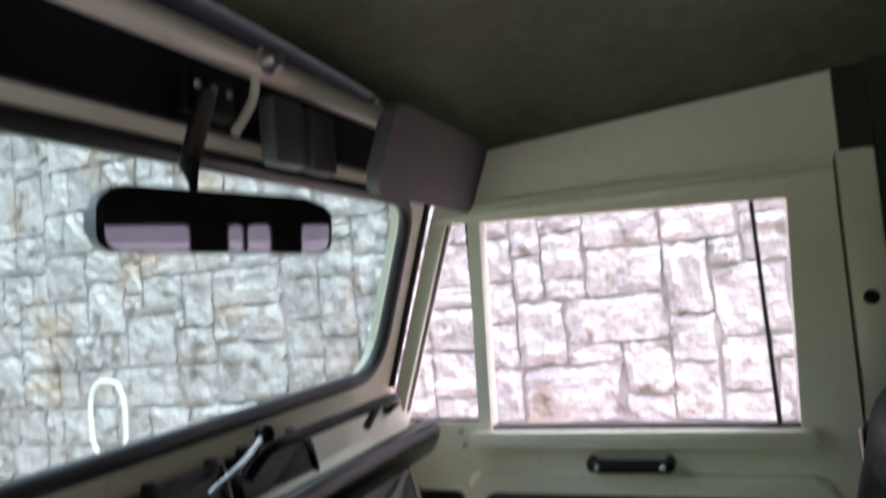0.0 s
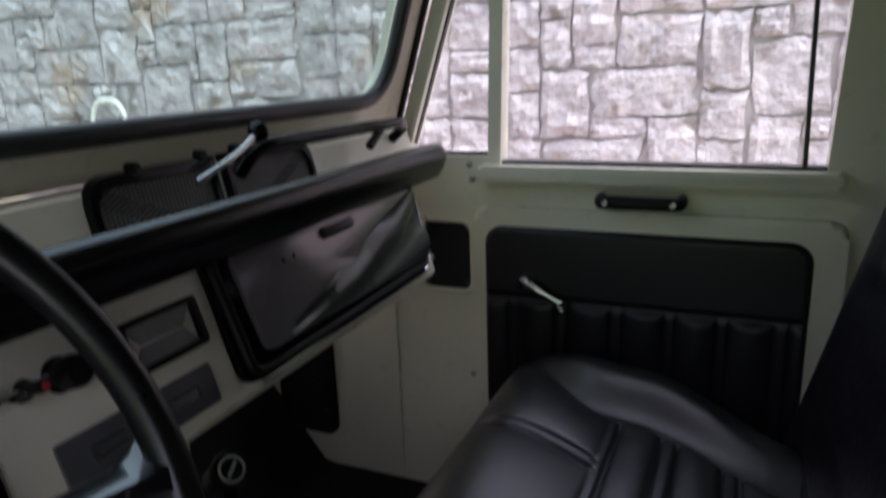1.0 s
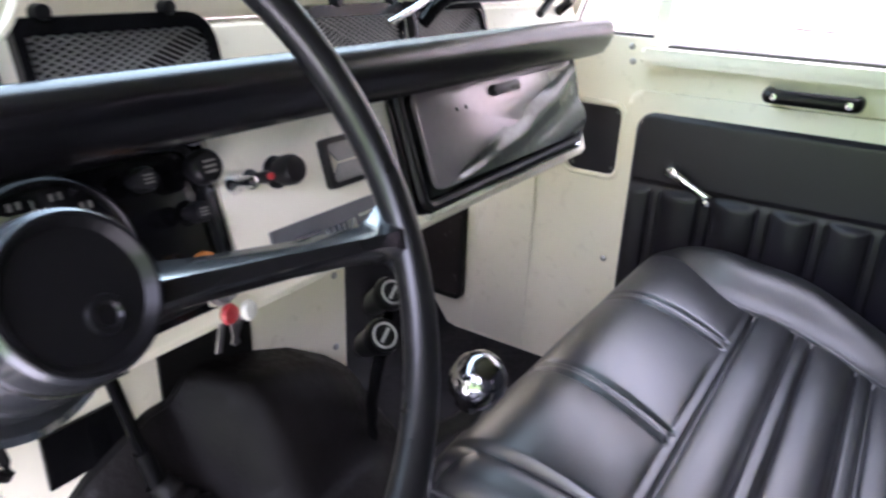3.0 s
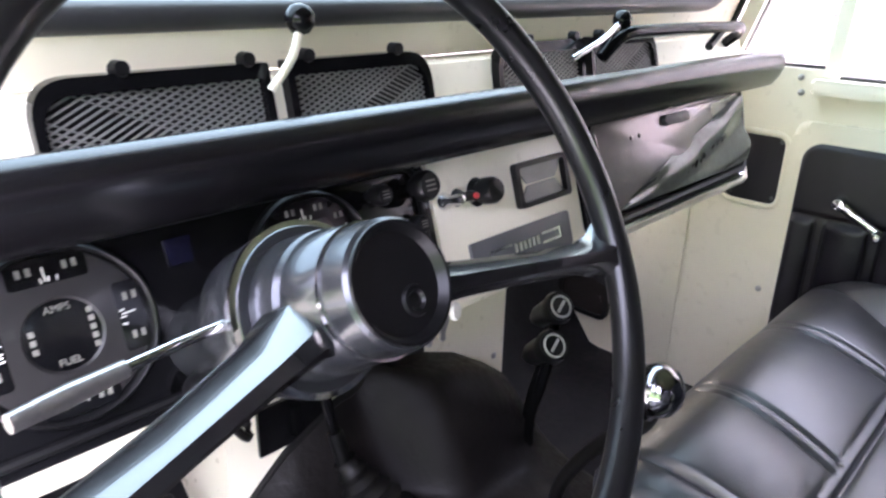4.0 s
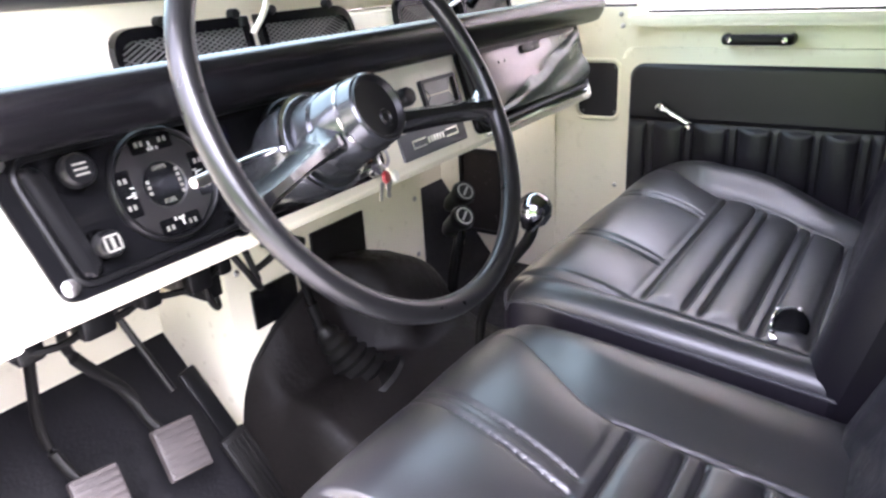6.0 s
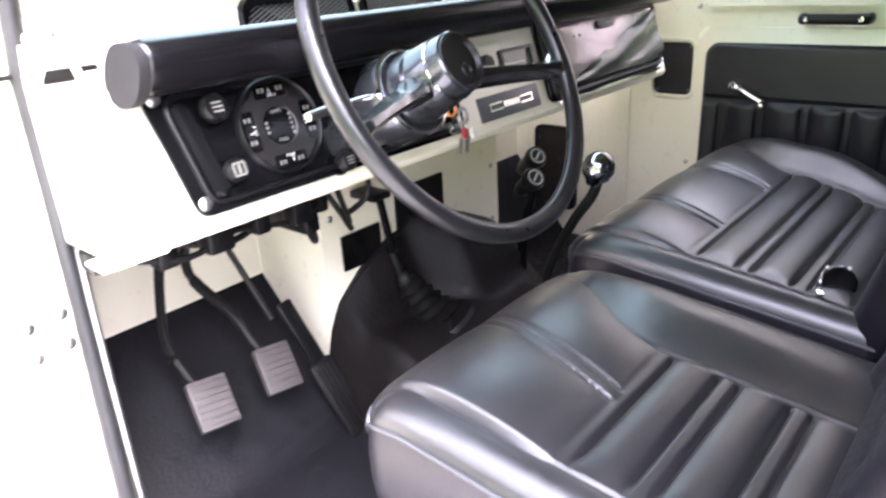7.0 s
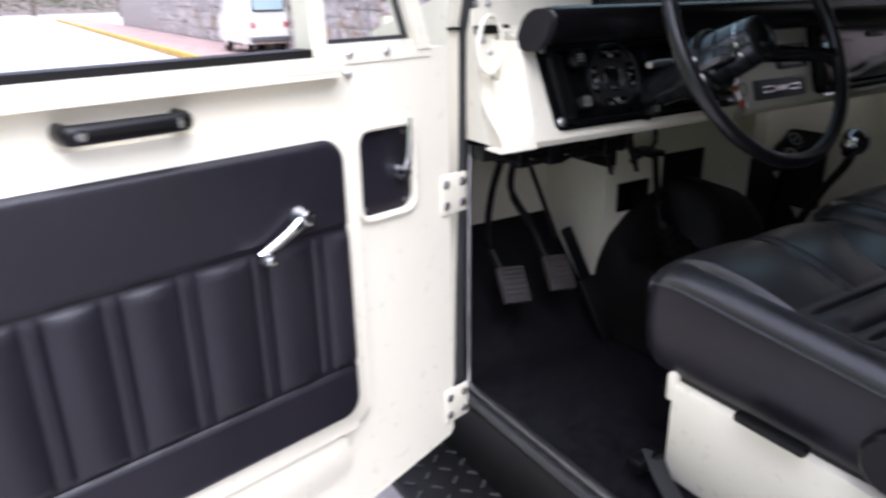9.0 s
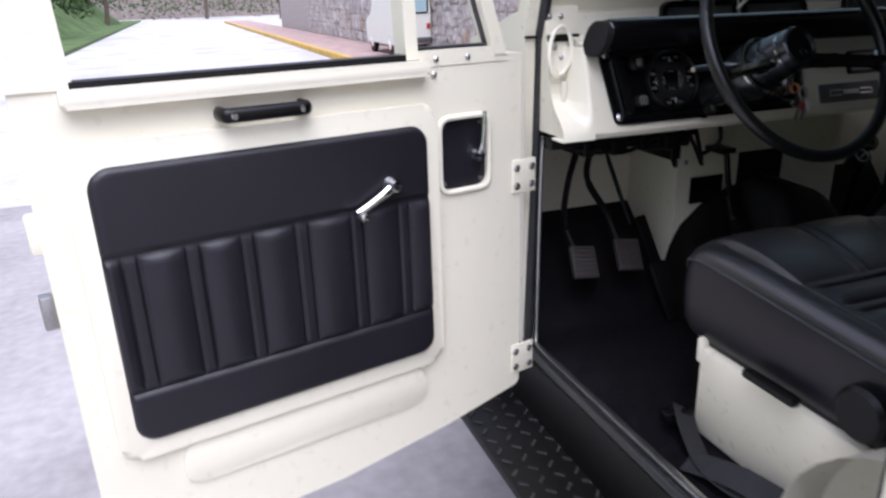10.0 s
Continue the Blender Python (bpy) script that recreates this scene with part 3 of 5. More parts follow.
part("body_seam", box(-0.811, -0.786, 0.086, 0.0955, 1.283, 1.288), RUBBER, seal, "dark seam in the pillar")
part("gap_strip", box(-0.7765, -0.705, 0.056, 0.068, 1.276, 1.290, bevel=0.002), RUBBER, seal, "black rubber gap strip")
# raised dark dots stand for small holes in the pillar
for z in (0.77, 0.80, 0.835, 0.70):
    screw((-0.795, 0.0925, z), (0, -1, 0), seal, 0.0035, RUBBER, "plug")
part("end_panel", prism(bmesh.new(), [(0.022, 1.092), (0.076, 1.345), (0.13, 1.345), (0.13, 1.092)], -0.7775, -0.70, Matrix(((0, 1, 0, 0), (1, 0, 0, 0), (0, 0, 1, 0), (0, 0, 0, 1)))), PAINT, seal, "cream panel beside the dashboard")

# ---- dashboard ----
YZ = Matrix(((0, 1, 0, 0), (1, 0, 0, 0), (0, 0, 1, 0), (0, 0, 0, 1)))
dash = thing("dashboard", (0, 0.0, 1.10), "cream steel dashboard with black padded top roll", "dashboard")
part("body", prism(bmesh.new(), outline([(facia_y(1.10), 1.10), (facia_y(1.265), 1.265), (0.10, 1.30), (0.10, 1.20), (0.02, 1.088), (-0.04, 1.088)], [0.006, 0, 0, 0, 0, 0.006]), -0.722, 0.588, YZ), PAINT, dash)


def cheek(u, v):
    # the facia rounds forward into the end panel, less so near its lower edge
    z = 1.0905 + 0.175 * v
    gap = 0.0205 + 0.2134 * (z - 1.092) - facia_y(z)
    k = 0.10 + 0.90 * smooth(v, 0.0, 0.32)
    w, w2 = min(u / 0.8, 1), max((u - 0.8) / 0.2, 0)
    return Vector((-0.7215 - 0.050 * w - 0.005 * w2, facia_y(z) + gap * (k * smooth(w, 0, 1 - 0.6 * v) * (1 - w2) + w2), z))


part("cheek", sheet(cheek, 20, 14), PAINT, dash, "rounded cream end of the dashboard", smooth=60)
part("lip", box(-0.795, -0.7216, -0.0470, 0.0, 1.0876, 1.0930, bevel=0.002), PAINT, dash)


def skirt(u, v):
    # the foot of the end panel sweeps out to the lip
    z = 1.0905 + 0.085 * v
    f = smooth(v, 0.1, 1.0) * smooth(u, 0.0, 0.6)
    return Vector((-0.7216 - (0.0732 - 0.018 * v) * u, facia_y(z) + (0.0195 + 0.2134 * (z - 1.092) - facia_y(z)) * f, z))


part("end_skirt", sheet(skirt, 16, 12, 0.002), PAINT, dash, smooth=60)
# face frame: along x, out of the face, up the slope
FACE = Matrix(((1, 0, 0, 0), (0, 0.955, 0.296, facia_y(1.18)), (0, -0.296, 0.955, 1.18), (0, 0, 0, 1)))


def on_face(name, pts, d0, d1, material, parent, label="", bevel=0.0, holes=()):
    """pts in (x, height on the slope from its middle); depths toward the driver are negative."""
    return part(name, prism(bmesh.new(), pts, d0, d1, FACE, bevel, holes), material, parent, label)


def face_at(x, h, d=0.0):
    return FACE @ Vector((x, d, h))


FN = FACE.to_3x3() @ Vector((0, -1, 0))

# padded roll
def pad_ring(x, k=1.0):
    prof = [(-0.042, 1.258), (-0.055, 1.263), (-0.065, 1.278), (-0.071, 1.294), (-0.071, 1.306), (-0.065, 1.3155), (-0.054, 1.3205), (-0.042, 1.319), (-0.030, 1.312), (-0.014, 1.298), (0.0, 1.284), (-0.004, 1.272), (-0.018, 1.262)]
    return [Vector((x, -0.015 + (y + 0.015) * k, 1.292 + (z - 1.292) * k)) for y, z in prof]


bm = bmesh.new()
rings = [[bm.verts.new(p) for p in pad_ring(x, k)] for x, k in ((-0.714, 0.8), (-0.712, 0.94), (-0.704, 0.99), (-0.69, 1.0), (-0.3, 1.0), (0.2, 1.0), (0.58, 1.0), (0.60, 0.98), (0.613, 0.88), (0.618, 0.7))]
for a, b in zip(rings, rings[1:]):
    for j in range(len(a)):
        bm.faces.new((a[j], a[(j + 1) % len(a)], b[(j + 1) % len(b)], b[j]))
bm.faces.new(rings[0]), bm.faces.new(rings[-1])
bmesh.ops.subdivide_edges(bm, edges=[e for e in bm.edges if abs(e.verts[0].co.x - e.verts[1].co.x) < 1e-4 and len(e.link_faces) == 2], cuts=1, smooth=1.0)
part("pad", bm, PADVINYL, dash, "black padded vinyl roll with a soft sheen", smooth=80)
leaf = []
for q in [2 * math.pi * i / 36 for i in range(36)]:
    c, n = math.cos(q), math.sin(q)
    z = 1.283 + 0.034 * math.copysign(abs(n) ** 0.85, n)
    leaf.append((-0.033 + 0.037 * math.copysign(abs(c) ** 0.85, c) - 0.55 * (z - 1.283), z + 0.004 * c))
part("pad_end", prism(bmesh.new(), leaf, -0.724, -0.711, YZ, bevel=0.004), ENDFLAP, dash, "rounded grey end flap of the padded roll", smooth=60)


on_face("pad_apron", rect(-0.69, 0.560, 0.080, 0.096), -0.0045, 0.003, VINYL, dash, "black vinyl apron below the roll")
# instrument panel with its raised grey rim
ip = on_face("instrument_panel", outline([(-0.674, -0.071), (-0.182, -0.071), (-0.182, 0.080), (-0.698, 0.080)], 0.018), -0.006, 0.004, GLOSSBLACK, dash, "gloss black instrument panel", -0.003)
rim = outline([(-0.655, -0.060), (-0.195, -0.060), (-0.195, 0.070), (-0.676, 0.070)], 0.022, 6)
part("panel_rim", sweep(bmesh.new(), [face_at(p[0], p[1], -0.007) for p in rim], 0.004, 8, closed=True, up=(0, -1, 0.3)), PLASTIC, ip)
on_face("end_cheek", outline([(-0.650, -0.054), (-0.629, -0.054), (-0.650, 0.062), (-0.673, 0.062)], 0.010), -0.014, -0.004, PLASTIC, ip, "moulded end cheek", -0.006)
for x, h in ((-0.683, 0.072), (-0.664, -0.056), (-0.190, 0.075)):
    screw(face_at(x, h, -0.007), FN, ip, 0.009, STEEL, "rim_screw")


def lettering(text, size, m):
    """Flat letters of the built-in font as a bmesh, centred."""
    cu = bpy.data.curves.new("letters", "FONT")
    cu.body, cu.size, cu.align_x, cu.align_y, cu.extrude = text, size, "CENTER", "CENTER", 0.0002
    ob = bpy.data.objects.new("letters", cu)
    me = bpy.data.meshes.new_from_object(ob)
    bm = bmesh.new()
    bm.from_mesh(me)
    bm.transform(m)
    bpy.data.objects.remove(ob)
    bpy.data.meshes.remove(me)
    bpy.data.curves.remove(cu)
    return bm


def gauge(x, h, r, marks, label, words=(), stacks=()):
    at = face_at(x, h, -0.006)
    g = part("gauge", lathe(bmesh.new(), [(r * 0.92, 0.0), (r * 0.94, 0.006), (r * 0.98, 0.0085), (r * 1.02, 0.006), (r * 1.04, 0.0)], axis(at, FN), 48), PLASTIC, ip, label)
    part("dial", lathe(bmesh.new(), [(0, 0.0015), (r * 0.92, 0.0015)], axis(at, FN), 40), GLOSSBLACK, g)
    fr = axis(at, FN, (1, 0, 0))
    part("dial_ring", lathe(bmesh.new(), [(r * 0.40, 0.0018), (r * 0.43, 0.0035), (r * 0.90, 0.0035), (r * 0.92, 0.0018)], fr, 40), GAUGEGREY, g, "dark grey dial ring")
    for a0, a1, rr in marks:
        mid = radians((a0 + a1) / 2)
        mm = fr @ Matrix.Rotation(mid, 4, "Z") @ Matrix.Translation((r * rr, 0, 0.0036))
        wide = r * math.tan(radians(min(abs(a1 - a0), 60) / 2)) * rr * 0.95
        part("window", prism(bmesh.new(), outline(rect(-r * 0.15, r * 0.15, -wide, wide), r * 0.05), 0.0, 0.0008, mm @ Matrix(((1, 0, 0, 0), (0, 0, 1, 0), (0, 1, 0, 0), (0, 0, 0, 1)))), GLOSSBLACK, g)
        for a in (a0 + 13, a1 - 13):
            for k in (-1, 1):
                q = fr @ Matrix.Translation((r * (rr + 0.05) * math.cos(radians(a)) + k * r * 0.05, r * (rr + 0.05) * math.sin(radians(a)), 0))
                part("figure", add_box(bmesh.new(), -r * 0.026, r * 0.026, -r * 0.045, r * 0.045, 0.0045, 0.0049, m=q), FIGURE, g)
        for k in (-1, 0, 1):
            part("tick", add_box(bmesh.new(), -r * 0.03, r * 0.03, -r * 0.008, r * 0.008, 0.0045, 0.0049, m=fr @ Matrix.Rotation(mid + k * 0.13, 4, "Z") @ Matrix.Translation((r * (rr - 0.10), 0, 0))), WHITEMARK, g)
        part("needle", add_box(bmesh.new(), r * (rr - 0.12), r * (rr + 0.04), -r * 0.008, r * 0.008, 0.0050, 0.0055, m=fr @ Matrix.Rotation(mid + 0.06, 4, "Z")), WHITEMARK, g)
    for word, dx, dy, turn in words:
        part("word", lettering(word, r * 0.115, fr @ Matrix.Translation((r * dx, r * dy, 0.0022)) @ Matrix.Rotation(radians(turn), 4, "Z")), FIGURE, g)
    for dx, n in stacks:
        for k in range(n):
            q = fr @ Matrix.Translation((r * dx, r * 0.10 * ((n - 1) / 2 - k), 0.002))
            part("letter_bar", add_box(bmesh.new(), -r * 0.03, r * 0.03, -r * 0.032, r * 0.032, 0, 0.0005, m=q), FIGURE, g)
    gl = part("glass", lathe(bmesh.new(), [(0, 0.0085), (r * 0.6, 0.0082), (r * 0.95, 0.0068)], axis(at, FN), 40), LENS, g)
    gl.visible_shadow = False
    return g


gauge(-0.532, 0.011, 0.061, [(60, 120, 0.74), (150, 210, 0.74), (-30, 30, 0.74), (240, 300, 0.74)], "round four-in-one gauge cluster, black dial", (("AMPS", 0, 0.30, 0), ("FUEL", 0, -0.30, 0)), ((-0.31, 3), (0.31, 5)))
gauge(-0.330, 0.006, 0.062, [(60, 120, 0.74), (120, 180, 0.74), (0, 60, 0.74)], "round speedometer with pale figures")


def pull_knob(x, h, r, parent, square=False, label="black pull knob with pale symbol"):
    at = face_at(x, h, -0.006)
    k = part("knob", lathe(bmesh.new(), [(0, 0.026), (r * 0.82, 0.026), (r, 0.022), (r, 0.012), (r * 0.55, 0.008), (r * 0.6, 0.0), (r * 1.25, 0.0), (r * 1.25, -0.003)], axis(at, FN), 24), PLASTIC, parent, label)
    fr = axis(at, FN)
    bm = bmesh.new()
    if square:
        for a, b, c, d in ((-0.6, 0.6, -0.6, -0.45), (-0.6, 0.6, 0.45, 0.6), (-0.6, -0.45, -0.6, 0.6), (0.45, 0.6, -0.6, 0.6), (-0.12, 0.12, -0.4, 0.4)):
            add_box(bm, a * r, b * r, c * r, d * r, 0.0255, 0.0268, m=fr)
    else:
        for w in (-0.3, 0.0, 0.3):
            add_box(bm, -0.4 * r, 0.4 * r, (w - 0.06) * r, (w + 0.06) * r, 0.0255, 0.0266, m=fr)
    part("symbol", bm, FIGURE, k, "pale symbol")
    return k


pull_knob(-0.623, 0.047, 0.017, ip)
pull_knob(-0.622, -0.028, 0.014, ip, True)
pull_knob(-0.199, 0.048, 0.015, ip)
pull_knob(-0.216, 0.014, 0.009, ip)
pull_knob(-0.255, 0.050, 0.010, ip)
pull_knob(-0.457, -0.057, 0.014, ip)
on_face("warning_lamp", rect(-0.452, -0.432, 0.036, 0.056), -0.009, -0.006, DEEPBLUE, ip, "small dark blue warning lamp")

# centre panel: switches, ashtray vent, badge plate
cp = on_face("centre_panel", outline(rect(-0.176, 0.072, -0.074, 0.078), 0.004), -0.004, 0.003, PAINT, dash, "cream centre panel", -0.002)
for x, mtl, r in ((-0.160, CHROME, 0.008), (-0.140, RED, 0.008)):
    k = part("switch", lathe(bmesh.new(), [(0, 0.028), (r * 0.6, 0.027), (r * 0.75, 0.020), (r * 0.6, 0.010), (r, 0.004), (r * 1.2, 0.0)], axis(face_at(x, 0.026, -0.004), FN), 20), mtl if mtl is CHROME else PLASTIC, cp, "small switch")
    if mtl is RED:
        part("switch_cap", lathe(bmesh.new(), [(0, 0.030), (r * 0.4, 0.0295), (r * 0.45, 0.026)], axis(face_at(x, 0.026, -0.004), FN), 16), RED, k)
k = part("lighter", lathe(bmesh.new(), [(0, 0.030), (0.012, 0.029), (0.0145, 0.024), (0.0145, 0.012), (0.011, 0.010), (0.011, 0.004), (0.016, 0.0)], axis(face_at(-0.109, 0.026, -0.004), FN), 24), PLASTIC, cp, "black lighter knob")
v = on_face("air_outlet", outline(rect(-0.049, 0.050, -0.007, 0.045), 0.006), -0.012, -0.002, PLASTIC, cp, "black framed air outlet with grey flap", holes=[outline(rect(-0.042, 0.043, -0.001, 0.039), 0.004)])
for pts, nm in (([(-0.042, -0.001), (0.043, -0.001), (0.027, 0.017), (-0.026, 0.017)], "lower_flap"), ([(-0.042, 0.039), (0.043, 0.039), (0.027, 0.019), (-0.026, 0.019)], "upper_flap")):
    on_face(nm, pts, -0.007, -0.003, MESHGREY, v)
bd = on_face("badge_plate", outline(rect(-0.138, 0.040, -0.068, -0.026), 0.003), -0.008, -0.003, GREY, cp, "dark grey badge plate with silver bars", -0.001)
bars = [(-0.112, -0.076, -0.054, -0.051), (-0.112, -0.076, -0.043, -0.040), (-0.112, -0.109, -0.051, -0.043), (-0.020, 0.016, -0.054, -0.051), (-0.020, 0.016, -0.043, -0.040), (0.013, 0.016, -0.051, -0.043)]
for x0, x1, h0, h1 in bars + [(-0.071 + i * 0.008, -0.0655 + i * 0.008, -0.052, -0.042) for i in range(6)]:
    on_face("badge_bar", rect(x0, x1, h0, h1), -0.010, -0.007, CHROME, bd, "silver bar")
kp = thing("ignition_keys", (-0.205, -0.06, 1.10), "bunch of keys with red and white tags in the ignition", "keys")
part("lock", lathe(bmesh.new(), [(0, 0.014), (0.013, 0.013), (0.015, 0.0)], axis(face_at(-0.215, -0.055, -0.006), FN), 20), CHROME, kp)
part("key_bow", sweep(bmesh.new(), [Vector((-0.231, -0.082, 1.152)) + Vector((math.cos(q) * 0.010, math.sin(q) * 0.003, math.sin(q) * 0.012)) for q in [i * math.pi / 6 for i in range(12)]], 0.0025, 6, closed=True), STEEL, kp)
part("red_tag", lathe(bmesh.new(), [(0, 0.004), (0.008, 0.003), (0.0095, 0.0), (0.008, -0.003), (0, -0.004)], axis((-0.226, -0.080, 1.123), (0.2, -1, 0.1)), 16), RED, kp)
part("white_tag", lathe(bmesh.new(), [(0, 0.004), (0.008, 0.003), (0.0095, 0.0), (0.008, -0.003), (0, -0.004)], axis((-0.208, -0.082, 1.120), (0.3, -1, 0.2)), 16), WHITEMARK, kp)
for dx, a in ((-0.010, 14), (0.0, -8), (0.010, 24)):
    part("key", box(-0.003, 0.003, -0.001, 0.001, -0.026, 0.0, bevel=0.0006, m=Matrix.Translation((-0.224 + dx, -0.079, 1.117)) @ Matrix.Rotation(radians(a), 4, "Y")), STEEL, kp)
part("amber_ring", lathe(bmesh.new(), [(0.008, 0.0), (0.011, 0.004), (0.012, 0.0), (0.011, -0.004), (0.008, 0.0)], axis(face_at(-0.222, -0.030, -0.020), FN), 20), AMBER, kp)

# glove box lid under clear film
gb = on_face("glovebox_lid", outline([(0.078, -0.073), (0.552, -0.069), (0.577, 0.078), (0.070, 0.083)], 0.022), -0.010, 0.003, GLOSSBLACK, dash, "glove box lid in glossy grey film with black rubber rim", -0.004)
# the reflected wall's pink is put into the film colour
FILM = mat("glossy_film", (0.28, 0.25, 0.265), 0.20, 0.55, vary=0.08, scale=5, bump=0.25, bscale=8, rvary=0.03)
CLEAR = mat("crumpled_clear_film", (0.105, 0.11, 0.10), 0.2, 0.3, vary=0.3, scale=6, rvary=0.06)
on_face("lid_face", outline([(0.120, -0.050), (0.545, -0.046), (0.562, 0.070), (0.110, 0.071)], 0.016), -0.016, -0.008, FILM, gb, "glossy grey lid face tinted with the wall's pinkish reflection", -0.003)


def bag(u, v):
    # loose film over the lower half, its upper edge a diagonal fold
    x = 0.150 + 0.405 * u
    top = -0.046 + 0.110 * u ** 0.9
    h = -0.050 + (top + 0.050) * v
    d = 0.018 + 0.005 * math.sin(math.pi * v) ** 0.6 * u + 0.003 * math.sin(14 * u + 5 * v) * v + 0.004 * math.sin(9 * v - 7 * u) * u
    return face_at(x, h, -d)


part("film_fold", sheet(bag, 40, 16, 0.001), CLEAR, gb, "loose fold of clear plastic film", smooth=60)
for x in (0.196, 0.218):
    part("lid_stud", lathe(bmesh.new(), [(0, 0.002), (0.003, 0.001), (0.0035, -0.001)], axis(face_at(x, 0.040, -0.016), FN), 10), PLASTIC, gb)
rim = outline([(0.092, -0.065), (0.546, -0.061), (0.568, 0.074), (0.083, 0.077)], 0.02, 6)
part("lid_rim", sweep(bmesh.new(), [face_at(p[0], p[1], -0.012) for p in rim], 0.0065, 8, closed=True, up=(0, -1, 0.3)), RUBBER, gb)
on_face("lid_handle", outline(rect(0.283, 0.360, 0.044, 0.060), 0.0078), -0.023, -0.014, PLASTIC, gb, "black lid pull", -0.003)
part("lid_edge", sweep(bmesh.new(), [face_at(0.10, -0.076, -0.006), face_at(0.545, -0.072, -0.006), face_at(0.563, -0.055, -0.006), face_at(0.582, 0.04, -0.004)], 0.005, 8), CHROME, gb, "bright edge strip")

# defroster grilles, in two pairs whose outer top corners are rounded
for x0, x1, outer in ((-0.503, -0.303, -1), (-0.285, -0.101, 1), (0.012, 0.198, -1), (0.216, 0.402, 1)):
    g = thing("defroster_grille", ((x0 + x1) / 2, 0.07, 1.28), "black expanded-mesh defroster grille on the scuttle", "vent", "defroster grilles")
    tilt = Matrix(((1, 0, 0, 0), (0, 1, 0.214, 0.072 - 0.214 * 1.30), (0, 0, 1, 0), (0, 0, 0, 1)))
    big = [0.004, 0.004, 0.034, 0.004] if outer > 0 else [0.004, 0.004, 0.004, 0.034]
    hole = outline(rect(x0 + 0.008, x1 - 0.008, 1.272, 1.334), [max(r - 0.009, 0.002) for r in big], 8)
    part("frame", prism(bmesh.new(), outline(rect(x0, x1, 1.266, 1.347), big, 8), -0.016, -0.002, tilt, holes=[hole]), GLOSSBLACK, g)
    part("backing", prism(bmesh.new(), outline(rect(x0 + 0.006, x1 - 0.006, 1.270, 1.336), [max(r - 0.008, 0.002) for r in big], 8), -0.004, -0.001, tilt), RUBBER, g)
    bm = bmesh.new()
    xa, xb, za, zb, k = x0 + 0.009, x1 - 0.009, 1.273, 1.333, 2.1
    for i in range(-11, int((xb - xa) / 0.0115) + 1):
        for sgn in (1, -1):
            s0 = xa + i * 0.0115
            s1 = s0 + (zb - za) * k
            if sgn < 0:
                s0, s1 = s1, s0
            # cut the strand off at the frame
            f0, f1 = sorted(((xa - s0) / (s1 - s0), (xb - s0) / (s1 - s0)))
            f0, f1 = max(f0, 0.0), min(f1, 1.0)
            if f1 - f0 < 0.03:
                continue
            a, b = (Vector((s0 + (s1 - s0) * f, -0.010, za + (zb - za) * f)) for f in (f0, f1))
            corner_x = xb if outer > 0 else xa
            if abs((b if b.z > a.z else a).x - corner_x) < 0.012 and max(a.z, b.z) > zb - 0.012:
                continue
            d = (b - a).normalized().cross(Vector((0, 1, 0))) * 0.0007
            vs = [bm.verts.new(tilt @ q) for q in (a + d, b + d, b - d, a - d)]
            vt = [bm.verts.new(tilt @ (q + Vector((0, 0.002, 0)))) for q in (a + d, b + d, b - d, a - d)]
            bm.faces.new(vs), bm.faces.new(vt)
            for q in range(4):
                bm.faces.new((vs[q], vs[(q + 1) % 4], vt[(q + 1) % 4], vt[q]))
    part("mesh", bm, MESHGREY, g, "grey diamond mesh")
    for fx in (0.35, 0.90) if outer < 0 else (0.14, 0.75):
        part("tab", lathe(bmesh.new(), [(0, 0.012), (0.006, 0.011), (0.008, 0.0)], axis((x0 + (x1 - x0) * fx, 0.074, 1.349), (0, -1, 0.2)), 12), PLASTIC, g)


# windscreen clamps with ball knobs, and the passenger grab bar
for foot, ball, tone in (((-0.312, 0.050, 1.325), (-0.279, 0.048, 1.384), PAINT), ((0.140, 0.042, 1.325), (0.264, 0.047, 1.370), CHROME)):
    ck = thing("windscreen_clamp", foot, "windscreen clamp rod with black ball knob", "clamp", "windscreen clamps")
    part("rod", sweep(bmesh.new(), smooth_path([foot, [(p + q) / 2 + d for p, q, d in zip(foot, ball, (0.004, -0.006, 0))], ball], 4), 0.004, 10), tone, ck)
    part("ball", lathe(bmesh.new(), [(0, 0.014), (0.008, 0.0115), (0.0135, 0.004), (0.0135, -0.004), (0.008, -0.0115), (0, -0.014)], axis(ball, (0, 0, 1)), 18), GLOSSBLACK, ck, smooth=80)
gbar = thing("grab_bar", (0.45, 0.03, 1.33), "black tubular grab bar above the glove box", "grab handle")
part("bar", sweep(bmesh.new(), smooth_path([(0.215, 0.045, 1.322), (0.25, 0.035, 1.350), (0.32, 0.030, 1.354), (0.58, 0.030, 1.352), (0.640, 0.034, 1.350), (0.668, 0.045, 1.338), (0.675, 0.07, 1.318)], 5), 0.0095, 12), GLOSSBLACK, gbar)
part("bracket", sweep(bmesh.new(), [(0.565, 0.032, 1.345), (0.52, 0.030, 1.322)], 0.007, 8), PLASTIC, gbar)
bonnet = thing("bonnet", (0, 1.1, 1.2), "cream painted steel bonnet ahead of the windscreen", "bonnet")
part("panel", sheet(lambda u, v: Vector((-0.62 + 1.24 * u, 0.43 + 1.25 * v, 1.105 + 0.030 * (1 - (2 * u - 1) ** 4) - 0.03 * v)), 24, 16, -0.01), PAINT, bonnet)
part("wing", box(0.655, 0.80, 0.54, 1.7, 0.95, 1.06, bevel=0.03, seg=4), PAINT, bonnet)
part("wing", box(-0.80, -0.655, 0.54, 1.7, 0.95, 1.06, bevel=0.03, seg=4), PAINT, bonnet)
